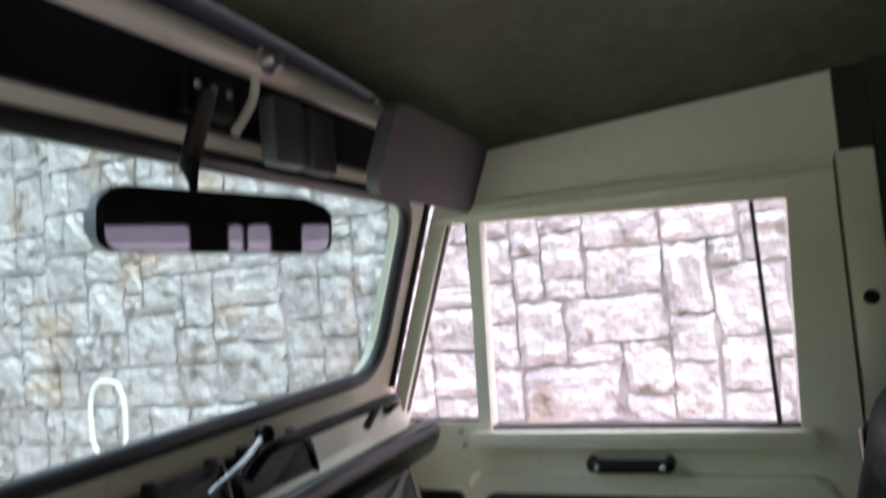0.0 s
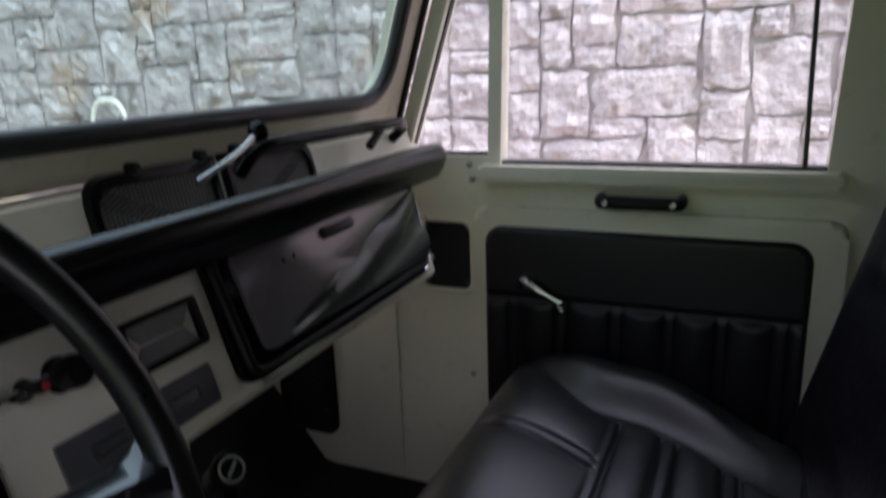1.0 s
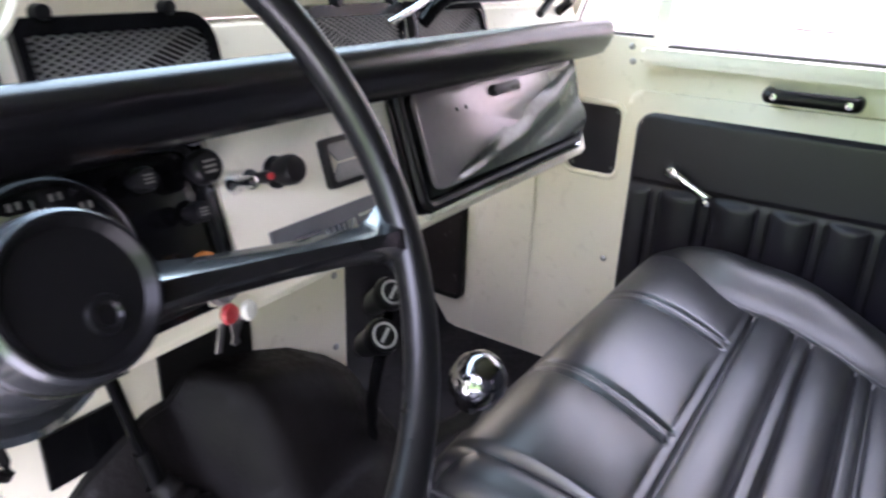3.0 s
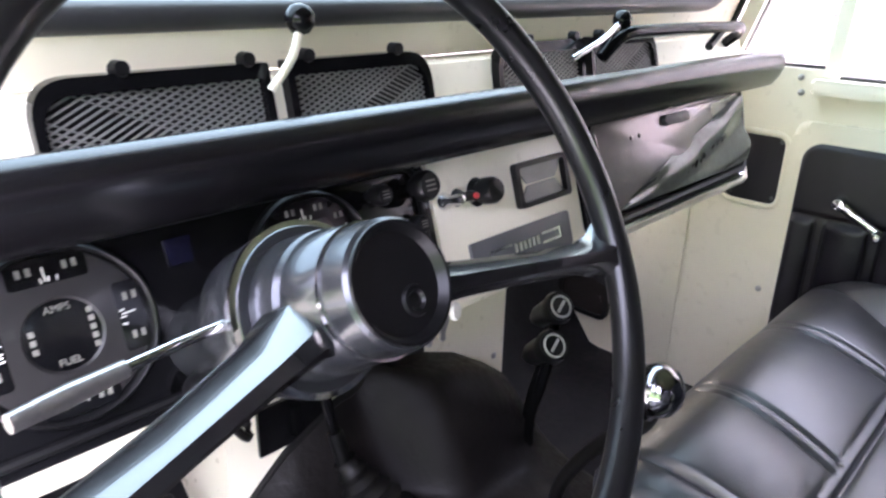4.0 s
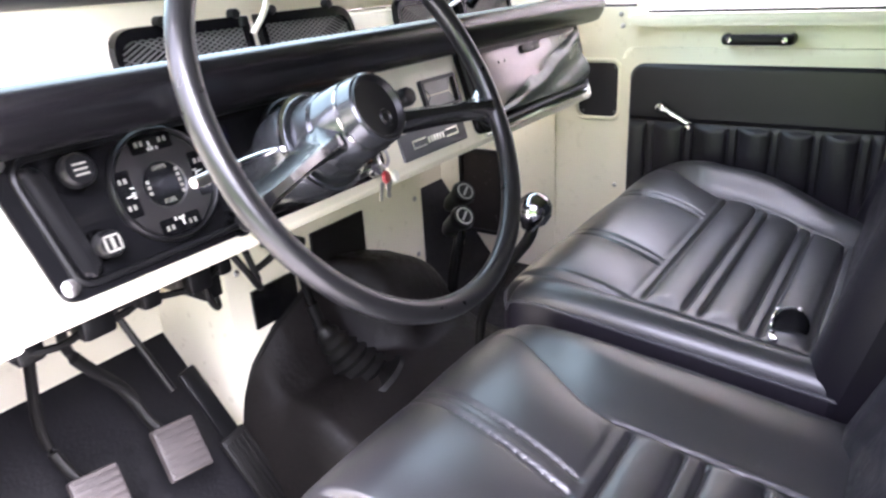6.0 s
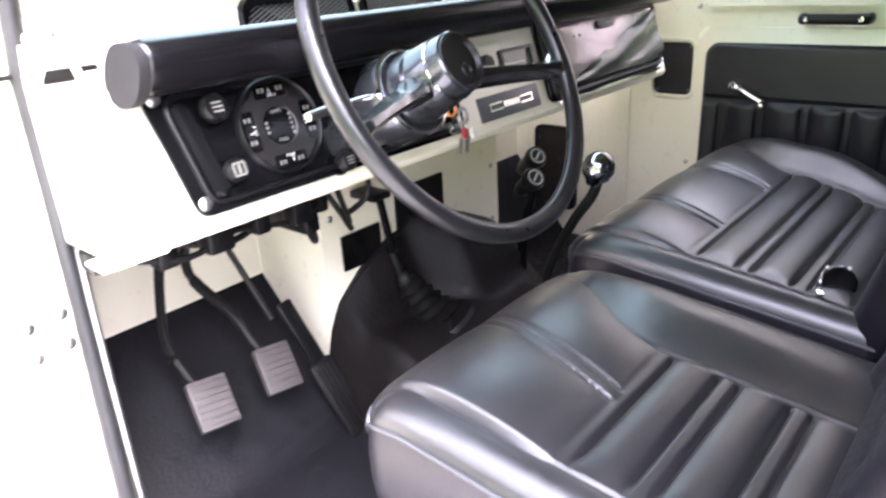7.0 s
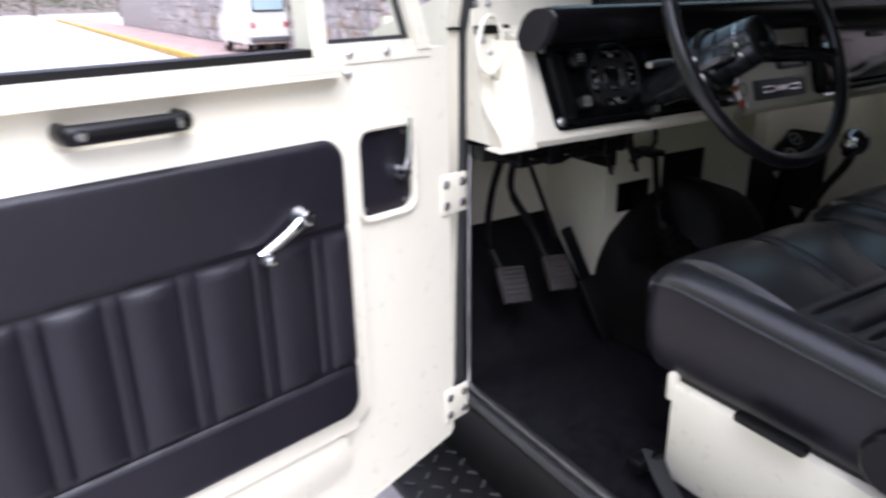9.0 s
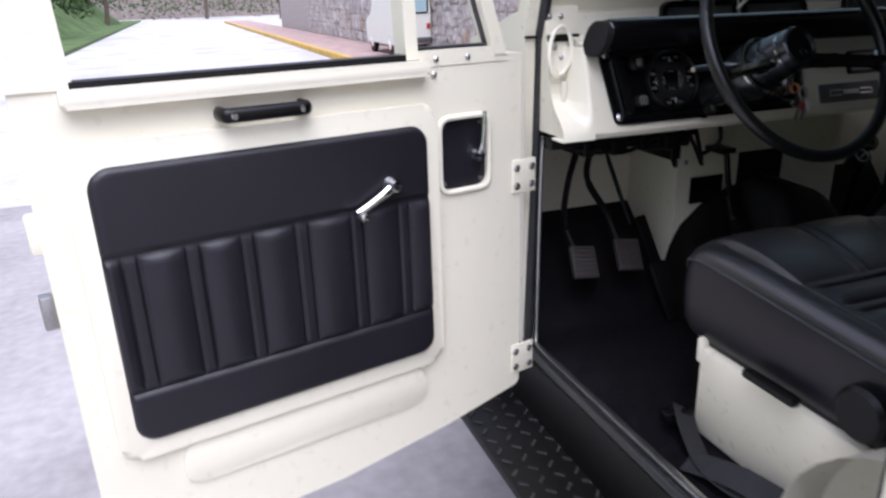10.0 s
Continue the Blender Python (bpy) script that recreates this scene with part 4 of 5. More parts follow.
part("flank", box(-0.61, 0.61, 0.54, 1.66, 0.6, 1.06), PAINT, bonnet)
wm = thing("wing_mirror", (0.70, 0.80, 1.15), "oval wing mirror with pale rim on a stalk", "mirror")
oval = [Vector((0.68, 0.78 + 0.052 * math.copysign(abs(math.cos(q)) ** 0.7, math.cos(q)), 1.31 + 0.088 * math.copysign(abs(math.sin(q)) ** 0.7, math.sin(q)))) for q in [2 * math.pi * i / 40 for i in range(40)]]
part("rim", sweep(bmesh.new(), oval, 0.005, 8, closed=True, up=(1, 0, 0)), WHITEMARK, wm, "pale oval rim")
part("stalk", sweep(bmesh.new(), [(0.70, 0.82, 1.05), (0.69, 0.81, 1.15), (0.68, 0.80, 1.225)], 0.006, 8), CHROME, wm)

# ---- steering wheel and column ----
WC, WT, WY = Vector((-0.4235, -0.2435, 1.2685)), radians(27.8), radians(3.1)
wn_ = Vector((math.sin(WY) * math.cos(WT), -math.cos(WY) * math.cos(WT), math.sin(WT)))
WF = axis(WC, wn_, (math.cos(WY), math.sin(WY), 0))
sw = thing("steering_wheel", WC, "thin-rimmed black two-spoke steering wheel", "steering wheel")
ring = [WF @ Vector((0.209 * math.cos(q), 0.209 * math.sin(q), 0)) for q in [2 * math.pi * i / 96 for i in range(96)]]
part("rim", sweep(bmesh.new(), ring, 0.0115, 14, closed=True, up=wn_), WHEEL, sw, "glossy black rim")
for a in (-11, -168):
    d, t = Vector((math.cos(radians(a)), math.sin(radians(a)), 0)), Vector((-math.sin(radians(a)), math.cos(radians(a)), 0))
    bm = bmesh.new()
    rows = []
    up_ = 1 if t.y > 0 else -1
    # upper facet is tilted so that reflected sky brightens that edge
    for r, w, z0, z1 in ((0.026, 0.022, -0.074, -0.030), (0.044, 0.0165, -0.066, -0.027), (0.075, 0.0125, -0.048, -0.017), (0.14, 0.0105, -0.030, -0.003), (0.185, 0.0115, -0.016, 0.006), (0.198, 0.016, -0.010, 0.008), (0.208, 0.026, -0.007, 0.007)):
        rows.append([bm.verts.new(WF @ (d * r + t * (w * cx) + Vector((0, 0, z)))) for cx, z in ((-up_, z0 - 0.006), (-0.95 * up_, z1 - 0.008), (-0.6 * up_, z1 - 0.001), (0.10 * up_, z1), (0.96 * up_, z1 - 0.020), (up_, z0 - 0.006))])
    for p, q in zip(rows, rows[1:]):
        for j in range(6):
            bm.faces.new((p[j], p[(j + 1) % 6], q[(j + 1) % 6], q[j]))
    bm.faces.new(rows[0]), bm.faces.new(rows[-1])
    part("spoke", bm, SPOKE, sw, "black spoke with an upper facet shaped to catch the sky")
part("hub", lathe(bmesh.new(), [(0.033, 0.0), (0.037, -0.004), (0.039, -0.020), (0.0375, -0.023), (0.0395, -0.026), (0.043, -0.055), (0.041, -0.058), (0.044, -0.062), (0.046, -0.085), (0.03, -0.09)], WF, 48), HUBGREY, sw, "grey enamelled hub with chrome bands", smooth=30)
part("hub_band", lathe(bmesh.new(), [(0.036, -0.0215), (0.0400, -0.0215), (0.0400, -0.0245), (0.036, -0.0245)], WF, 48), CHROME, sw)
part("cap", lathe(bmesh.new(), [(0, -0.006), (0.029, -0.005), (0.0325, 0.0005), (0.0345, 0.0005), (0.035, -0.004)], WF, 48), PLASTIC, sw, "black centre cap")
part("cap_mark", lathe(bmesh.new(), [(0.0045, -0.0055), (0.006, -0.0035), (0.0085, -0.0035), (0.0095, -0.0055)], WF @ Matrix.Translation((0.008, -0.012, 0)), 20), PLASTIC, sw, "small grey emblem")
col = thing("steering_column", WC + Vector((0, 0.1, -0.04)), "grey steering column housing with turn signal stalk", "steering column")
part("housing", lathe(bmesh.new(), [(0.0, -0.086), (0.052, -0.086), (0.056, -0.092), (0.052, -0.14), (0.040, -0.165), (0.034, -0.20), (0.030, -0.34)], WF, 40), HUBGREY, col, "blue-grey enamelled housing")
part("band", lathe(bmesh.new(), [(0.050, -0.0865), (0.0565, -0.088), (0.0565, -0.093), (0.050, -0.095)], WF, 40), CHROME, col)
stalk = [WF @ Vector(p) for p in ((-0.045, 0.010, -0.10), (-0.085, 0.009, -0.096), (-0.120, 0.007, -0.093))]
st = part("stalk", sweep(bmesh.new(), stalk, 0.0035, 10), CHROME, col, "thin chrome turn signal stalk")
part("stalk_tip", sweep(bmesh.new(), [WF @ Vector((-0.115, 0.007, -0.0935)), WF @ Vector((-0.145, 0.005, -0.091)), WF @ Vector((-0.172, 0.003, -0.089))], [0.0048, 0.006, 0.005], 12), STEEL, st, "pale grey stalk tip")

# ---- gearbox cover and levers ----
tun = thing("gearbox_cover", (-0.05, 0.0, FLOOR), "moulded black rubber gearbox cover on the floor", "gearbox cover")


CROWN = ((-0.345, 0.66), (-0.325, 0.735), (-0.30, 0.785), (-0.24, 0.842), (-0.157, 0.888), (-0.08, 0.895), (0.0, 0.876), (0.08, 0.843), (0.16, 0.79), (0.24, 0.68))


def crown(x):
    for (xa, za), (xb, zb) in zip(CROWN, CROWN[1:]):
        if x <= xb:
            return za + (zb - za) * (x - xa) / (xb - xa)
    return CROWN[-1][1]


def hump(u, v):
    # u across, v from the bulge to the seat: a low shelf with a dome against the bulge
    x, y = -0.345 + 0.585 * u, 0.189 - 0.47 * v
    edge = min(1.0, (x + 0.345) / 0.05) if x < 0 else min(1.0, (0.24 - x) / 0.07)
    side = math.sqrt(max(0.0, 1 - (1 - edge) ** 2))
    shelf = FLOOR + 0.006 + (0.175 - 0.09 * smooth(-y, -0.10, 0.28) - 0.05 * smooth(x, 0.05, 0.22)) * side
    near_edge = 0.172 - 0.085 * smooth(x, -0.135, -0.03) + 0.05 * smooth(x, 0.10, 0.22)
    dome = smooth(y, near_edge - 0.075, near_edge + 0.045)
    z = shelf + max(0.0, crown(x) - shelf) * dome
    z += (0.004 * math.sin(9 * u + 6 * v) + 0.003 * math.sin(23 * v + 3 * u)) * side * (0.3 + 0.7 * smooth(v, 0.0, 0.2))
    return Vector((x, y, z))


part("cover", sheet(hump, 90, 70, -0.006), HUMPRUBBER, tun, "moulded black rubber shell", smooth=70)


part("front_lip", sweep(bmesh.new(), [hump(0.03 + 0.94 * k / 60, 0.0) + Vector((0, -0.004, 0)) for k in range(61)], 0.006, 8), RUBBER, tun, "rolled rubber lip")


def gaiter(at, tip, r0, r1, n, parent, name="gaiter"):
    """A ribbed rubber boot from a wide foot to a narrow neck."""
    at, tip = Vector(at), Vector(tip)
    l = (tip - at).length
    prof = []
    for i in range(n * 2 + 1):
        f = i / (n * 2)
        r = r0 + (r1 - r0) * f
        prof.append((r * (1.0 if i % 2 == 0 else 0.76), l * f))
    return part(name, lathe(bmesh.new(), [(r0 * 1.25, -0.01), (r0 * 1.2, 0.0), *prof, (0, l)], axis(at, tip - at), 28), RUBBER, parent, "ribbed rubber boot", smooth=50)


rod = thing("column_shift_rod", (-0.22, 0.07, 0.72), "thin black control rod rising from a ribbed rubber boot", "lever")
part("rod", sweep(bmesh.new(), [(-0.184, 0.120, 0.78), (-0.196, 0.137, 0.85), (-0.223, 0.136, 0.985)], 0.0075, 10), GLOSSBLACK, rod)
part("sleeve", sweep(bmesh.new(), [(-0.187, 0.128, 0.80), (-0.198, 0.137, 0.862)], 0.0105, 12), PLASTIC, rod)
gaiter((-0.150, 0.066, 0.700), (-0.186, 0.134, 0.812), 0.060, 0.017, 7, rod)
part("bracket", box(-0.25, -0.205, 0.12, 0.185, 0.978, 0.992, bevel=0.003), PLASTIC, rod)

for i, (kx, ky, kz, bx, by, bz) in enumerate(((0.079, -0.008, 1.0, 0.150, 0.080, 0.68), (0.02, -0.042, 0.976, 0.115, 0.050, 0.69))):
    lv = thing("transfer_lever", (bx, by, bz), "black transfer lever with ringed pale symbol on its knob", "lever", "transfer levers")
    part("shaft", sweep(bmesh.new(), smooth_path([(bx, by, bz), (bx - 0.028, by - 0.022, bz + 0.11), (kx + 0.012, ky + 0.020, kz - 0.08), (kx, ky, kz - 0.015)], 5), 0.008, 10), GLOSSBLACK, lv)
    kn = part("knob", lathe(bmesh.new(), [(0.010, -0.06), (0.016, -0.045), (0.019, -0.012), (0.023, 0.002), (0.021, 0.010), (0, 0.011)], axis((kx, ky, kz), (-0.25, -0.75, 0.62)), 24), PLASTIC, lv)
    fr = axis((kx, ky, kz), (-0.25, -0.75, 0.62))
    part("ring", lathe(bmesh.new(), [(0.013, 0.0105), (0.0145, 0.0125), (0.0165, 0.0105)], fr, 24), SYMBOL, kn)
    part("symbol", box(-0.010, 0.010, -0.002, 0.002, 0.0105, 0.012, m=fr @ Matrix.Rotation(radians(30), 4, "Z")), SYMBOL, kn)
    gaiter((bx, by - 0.005, bz - 0.06), (bx, by + 0.003, bz + 0.03), 0.04, 0.012, 4, lv)

gl = thing("gear_lever", (0.0, -0.08, 0.62), "bent black gear lever with chrome ball knob", "lever")
part("shaft", sweep(bmesh.new(), smooth_path([(0.005, -0.075, 0.64), (0.0, -0.080, 0.74), (-0.010, -0.100, 0.82), (-0.052, -0.172, 0.935), (-0.090, -0.230, 1.005), (-0.098, -0.245, 1.04)], 6), 0.009, 12), RUBBER, gl)
part("ball", lathe(bmesh.new(), [(0, 0.027), (0.014, 0.023), (0.023, 0.013), (0.0265, 0.0), (0.023, -0.014), (0.013, -0.024), (0.011, -0.03)], axis((-0.099, -0.246, 1.058), (0.1, -0.3, 1)), 28), DARKCHROME, gl, "shiny ball knob", smooth=80)
gaiter((0.008, -0.072, 0.62), (0.0, -0.080, 0.73), 0.055, 0.016, 4, gl)

# ---- pedals ----
for nm, x, top in (("clutch_pedal", -0.604, (-0.612, 0.20, 1.02)), ("brake_pedal", -0.474, (-0.560, 0.22, 1.02))):
    p = thing(nm, (x, 0.18, 0.73), "hanging pedal with grey ribbed rubber pad and black arm", "pedal", "foot pedals")
    part("arm", sweep(bmesh.new(), smooth_path([top, (top[0] - 0.004, 0.235, 0.93), (x - 0.022 - 0.1 * (x - top[0]), 0.235, 0.835), (x - 0.014, 0.215, 0.775), (x, 0.185, 0.735)], 6), 0.0072, 10, squash=1.3), RUBBER, p)
    fr = Matrix.Translation((x, 0.165, 0.733)) @ Matrix.Rotation(radians(-38), 4, "X") @ Matrix.Rotation(radians(8), 4, "Y")
    pd = part("pad", box(-0.034, 0.034, -0.005, 0.012, -0.042, 0.042, bevel=0.004, m=fr), PEDAL, p, "worn grey rubber pad")
    for k in range(7):
        part("rib", box(-0.030, 0.030, -0.0085, -0.004, -0.035 + k * 0.0115, -0.029 + k * 0.0115, m=fr), PEDAL, pd)
ac = thing("accelerator_pedal", (-0.41, 0.16, 0.57), "long black organ-type accelerator pedal on the floor", "pedal", "foot pedals")
fr = Matrix.Translation((-0.375, 0.170, 0.675)) @ Matrix.Rotation(radians(-28), 4, "X") @ Matrix.Rotation(radians(-8), 4, "Y")
part("arm", box(-0.016, 0.018, -0.004, 0.006, -0.02, 0.150, bevel=0.006, m=fr), PLASTIC, ac)
pl = part("plate", box(-0.027, 0.027, -0.008, 0.006, -0.14, 0.02, bevel=0.007, m=fr), RUBBER, ac, "ribbed rubber foot plate")
for k in range(5):
    part("rib", box(-0.0215 + k * 0.0095, -0.0165 + k * 0.0095, -0.0115, -0.007, -0.125, 0.008, bevel=0.001, m=fr), RUBBER, pl)
part("rod", sweep(bmesh.new(), [(-0.43, 0.23, 0.79), (-0.47, 0.28, 0.95), (-0.50, 0.30, 1.06)], 0.006, 8), PLASTIC, ac)
bx = thing("pedal_box", (-0.55, 0.2, 1.02), "black pedal bracket with cables and rods under the dashboard", "bracket")
part("bracket", box(-0.69, -0.40, 0.10, 0.26, 1.028, 1.075, bevel=0.006), PLASTIC, bx)
part("bracket_tab", box(-0.46, -0.43, 0.05, 0.16, 1.0, 1.06, bevel=0.004, m=None), PLASTIC, bx)
part("linkage_bar", box(-0.776, -0.40, 0.035, 0.075, 1.056, 1.084, bevel=0.006), PLASTIC, bx, "black linkage bar")
for x, y, w in ((-0.70, 0.03, 0.03), (-0.635, 0.02, 0.04), (-0.555, 0.03, 0.026), (-0.50, 0.015, 0.034), (-0.445, 0.03, 0.022)):
    part("clamp_block", box(x, x + w, y, y + 0.035, 1.034, 1.07, bevel=0.006), PLASTIC, bx)
for pts in (((-0.74, 0.05, 1.06), (-0.66, 0.03, 1.042), (-0.58, 0.045, 1.05), (-0.48, 0.03, 1.038), (-0.41, 0.05, 1.06)), ((-0.47, 0.04, 1.05), (-0.455, 0.045, 1.0), (-0.435, 0.06, 0.985), (-0.43, 0.08, 1.03))):
    part("cable", sweep(bmesh.new(), smooth_path(pts, 5), 0.0045, 8), RUBBER, bx)
for pts in (((-0.42, 0.06, 1.08), (-0.39, 0.05, 1.02), (-0.36, 0.06, 0.98), (-0.37, 0.08, 1.06)), ((-0.34, 0.04, 1.085), (-0.325, 0.05, 1.03), (-0.35, 0.09, 0.99)), ((-0.66, 0.08, 1.05), (-0.58, 0.06, 1.03), (-0.50, 0.07, 1.05))):
    part("cable", sweep(bmesh.new(), smooth_path(pts, 5), 0.005, 8), RUBBER, bx)

# ---- seats ----
def cushion(name, x0, x1, y0, y1, zb, zt, creases, roll, rows, bl, br, label, slope=0.04, taper=0.0, high=0.036):
    """A pleated seat cushion. y0 front, y1 back; roll: depth of the smooth front roll; rows: y of the cross pleats; bl, br: widths of the side bolsters."""
    th = thing(name, ((x0 + x1) / 2, (y0 + y1) / 2, zb), label, "car seat", "front seats")
    w, l, cr = x1 - x0, y0 - y1, 0.055

    def plan(x, y):
        # rounds the two front corners in plan
        for cx, sx in ((x0, 1), (x1, -1)):
            qx, qy = cr - (x - cx) * sx, cr - (y0 - y)
            if qx > 0 and qy > 0:
                k = max(qx, qy) / math.hypot(qx, qy)
                return cx + sx * (cr - qx * k), y0 - (cr - qy * k)
        return x, y

    def band(d, wide=0.012):
        # a flat raised strip between two stitched grooves
        d = abs(d)
        return 0.0035 * (1 - smooth(d, wide * 0.55, wide)) - 0.0055 * math.exp(-((d - wide) / 0.0035) ** 2)

    def top(u, v):
        x, y = x0 + w * u, y0 - l * v
        dl, dr, dy = x - x0, x1 - x, y0 - y
        ex, el, ey = min(dr / 0.055, 1), min(dl / 0.042, 1), min(dy / 0.10, 1)
        drop = 0.044 * (1 - math.sqrt(max(0, 1 - (1 - ex) ** 2))) + 0.024 * (1 - math.sqrt(max(0, 1 - (1 - el) ** 2))) + 0.046 * (1 - math.sqrt(max(0, 1 - (1 - ey) ** 2)))
        z = zt - min(drop, 0.062) - slope * v
        # the side seams: the inner bolster widens from the front corner to the pleats
        f = min(dy / roll, 1.15)
        kl = bl
        kr = br * (0.40 + 0.60 * smooth(f, 0.05, 1.0)) + 0.02 * max(0, v - 0.5)
        dp = min(dl - kl, dr - kr)
        inside = smooth(dp, -0.003, 0.007)
        # bolsters stand proud, highest along their middle
        if dr < kr:
            z += high * (math.sin(math.pi * max(dr, 0) / kr) if dr < kr / 2 else smooth(1 - dr / kr, 0.0, 0.5)) * smooth(dy, 0.0, roll * 0.8) * (1 - 0.6 * smooth(v, 0.5, 1.0))
        if dl < kl:
            z += 0.006 * math.sin(math.pi * min(max(dl, 0) / kl, 1)) ** 0.8 * smooth(dy, 0.0, roll * 0.8)
        pleated = smooth(dy, roll - 0.006, roll + 0.006)
        if inside > 0:
            # front roll in puffs between its creases
            lean = 0.22 * (dy - roll)
            marks = sorted([x0 + kl] + [q - lean for q in creases] + [x1 - kr])
            k = next((i for i in range(len(marks) - 1) if marks[i] <= x <= marks[i + 1]), None)
            puff = 0.0
            if k is not None:
                p = (x - marks[k]) / max(marks[k + 1] - marks[k], 1e-6)
                puff = 0.010 * math.sin(math.pi * p) ** 0.6
            puff *= math.sin(math.pi * min(dy / roll, 1)) ** 0.5
            front = puff + 0.010 * math.sin(math.pi * min(dy / roll, 1))
            near = min([abs(x - q + lean) for q in creases] + [9])
            front += 0.75 * band(near) * min(1, dy / 0.05)
            # cross pleats: round puffs between flat stitched bands
            e = min((y - q for q in rows), key=abs)
            gap = 0.5 * abs(rows[1] - rows[0])
            puffs = -0.003 + 0.0080 * math.sin(0.5 * math.pi * min(max(abs(e) - 0.012, 0) / (gap - 0.012), 1)) ** 0.7 if y < rows[0] + gap else 0.0
            puffs += band(e)
            edge = smooth(dr - kr, -0.002, 0.014) * smooth(dl - kl, 0.0, 0.045)
            z += inside * ((1 - pleated) * front + pleated * (puffs * edge))
        z -= 0.005 * math.exp(-(dp / 0.0036) ** 2) * smooth(dy, 0.03, 0.10)
        px, py = plan(x, y)
        return Vector((px - taper * smooth(v, 0.45, 1.0) * max(0, (px - x0) / w), py, z - 0.02 * (taper > 0) * smooth(v, 0.5, 1.0) * (px - x0) / w))

    part("cushion", sheet(top, int(w / 0.0026), int(l / 0.0022)), LEATHER, th, "black leather cushion with stitched pleats", smooth=80)
    # side wall hung from the cushion's own edge
    n = 40
    edge = [top(0, 1 - k / n) for k in range(n)] + [top(k / n, 0) for k in range(n)] + [top(1, k / n) for k in range(n + 1)]
    c = Vector(((x0 + x1) / 2, (y0 + y1) / 2, 0))
    bm = bmesh.new()
    rings = []
    for f, grow in ((0, 0.0), (0.06, 0.002), (0.3, 0.005), (0.6, 0.004), (0.85, 0.0), (1, -0.012)):
        ring = []
        for p in edge:
            d = Vector((p.x - c.x, p.y - c.y, 0))
            d = Vector((d.x / w, d.y / l, 0)).normalized()
            ring.append(bm.verts.new(Vector((p.x, p.y, p.z + (zb - p.z) * f)) + d * grow))
        rings.append(ring)
    for a, b in zip(rings, rings[1:]):
        for j in range(len(a) - 1):
            bm.faces.new((a[j], a[j + 1], b[j + 1], b[j]))
    # darker material than the cushion puts the side's shade into its colour
    part("side", bm, TRIMVINYL, th, "black side wall, darker than the cushion to hold its shade", smooth=60)
    pipe = [p + Vector(((p.x - c.x) / w * 0.004, (p.y - c.y) / l * 0.004, -0.001)) for p in edge]
    part("piping", sweep(bmesh.new(), pipe, 0.0026, 8), PIPING, th, "thin grey piping")
    return th


def backrest(th, x0, x1, y, z0, z1, lean):
    def face(u, v):
        x, z = x0 + (x1 - x0) * u, z0 + (z1 - z0) * v
        dx, dz = min(u, 1 - u) * (x1 - x0), (1 - v) * (z1 - z0)
        e = min(dx / 0.05, dz / 0.06, 1)
        f = 0.05 * (1 - math.sqrt(max(0, 1 - (1 - e) ** 2)))
        inn = smooth(dx, 0.07, 0.11) * smooth(dz, 0.10, 0.14)
        k = ((z - z0) / 0.085) % 1
        return Vector((x, y - lean * v - f - 0.018 * inn + 0.007 * inn * math.sin(math.pi * k) ** 0.5, z))

    bm = sheet(face, 60, 60)
    n = 30
    rim = [face(0, k / n) for k in range(n)] + [face(k / n, 1) for k in range(n)] + [face(1, 1 - k / n) for k in range(n + 1)]
    front, back = [bm.verts.new(p) for p in rim], [bm.verts.new(p + Vector((0, -0.07, -0.01))) for p in rim]
    for j in range(len(rim) - 1):
        bm.faces.new((front[j], front[j + 1], back[j + 1], back[j]))
    bm.faces.new(back)
    # backrest shade comes from a darker material than the cushion leather
    part("backrest", bm, VINYL, th, "black backrest, darker than the cushion to hold its shade", smooth=80)


s1 = cushion("driver_seat", -0.636, -0.155, -0.222, -0.72, 0.745, 0.930, [-0.447], 0.243, [-0.470, -0.551, -0.632, -0.713], 0.05, 0.172, "black leather driver seat with cross pleats and front roll", high=0.019)
backrest(s1, -0.645, -0.160, -0.638, 0.80, 1.36, 0.20)
part("recline_lever", box(-0.672, -0.652, -0.56, -0.45, 0.752, 0.768, bevel=0.005), PLASTIC, s1, "black recline lever")
part("recliner", lathe(bmesh.new(), [(0, 0.012), (0.035, 0.011), (0.042, 0.004), (0.043, -0.01)], axis((-0.655, -0.66, 0.80), (-1, 0, 0), (0, 0, 1)), 28), PLASTIC, s1, "round black recliner cover")
s2 = cushion("passenger_bench", -0.080, 0.712, -0.163, -0.66, 0.745, 0.930, [0.128, 0.382], 0.205, [-0.371, -0.456, -0.541, -0.626], 0.055, 0.195, "wide black leather passenger bench with cross pleats", 0.05, 0.10)
backrest(s2, -0.085, 0.655, -0.597, 0.80, 1.36, 0.14)
sb = thing("seat_box", (-0.3, -0.5, FLOOR), "cream painted steel seat box under the front seats", "seat box")
part("box", box(-0.640, 0.70, -0.95, -0.31, FLOOR + 0.002, 0.735, bevel=0.012), PAINT, sb)
part("runner", box(-0.625, -0.60, -0.72, -0.30, 0.7355, 0.748, bevel=0.003), PLASTIC, sb, "black seat runner")
part("runner", box(-0.18, -0.155, -0.72, -0.30, 0.7355, 0.748, bevel=0.003), PLASTIC, sb, "black seat runner")
part("front_tab", box(-0.641, -0.616, -0.318, -0.302, 0.70, 0.752, bevel=0.006), PAINT, sb)
bk = thing("seat_belt_buckle", (0.02, -0.585, 0.90), "round black seat belt buckle with thin chrome rim on the bench", "buckle")
bf = axis((0.030, -0.583, 0.893), (-0.80, -0.28, 0.52), (0.33, -0.94, 0))
part("body", lathe(bmesh.new(), [(0, 0.007), (0.022, 0.006), (0.0255, 0.002), (0.0255, -0.004), (0.022, -0.007), (0, -0.007)], bf, 32), GLOSSBLACK, bk)
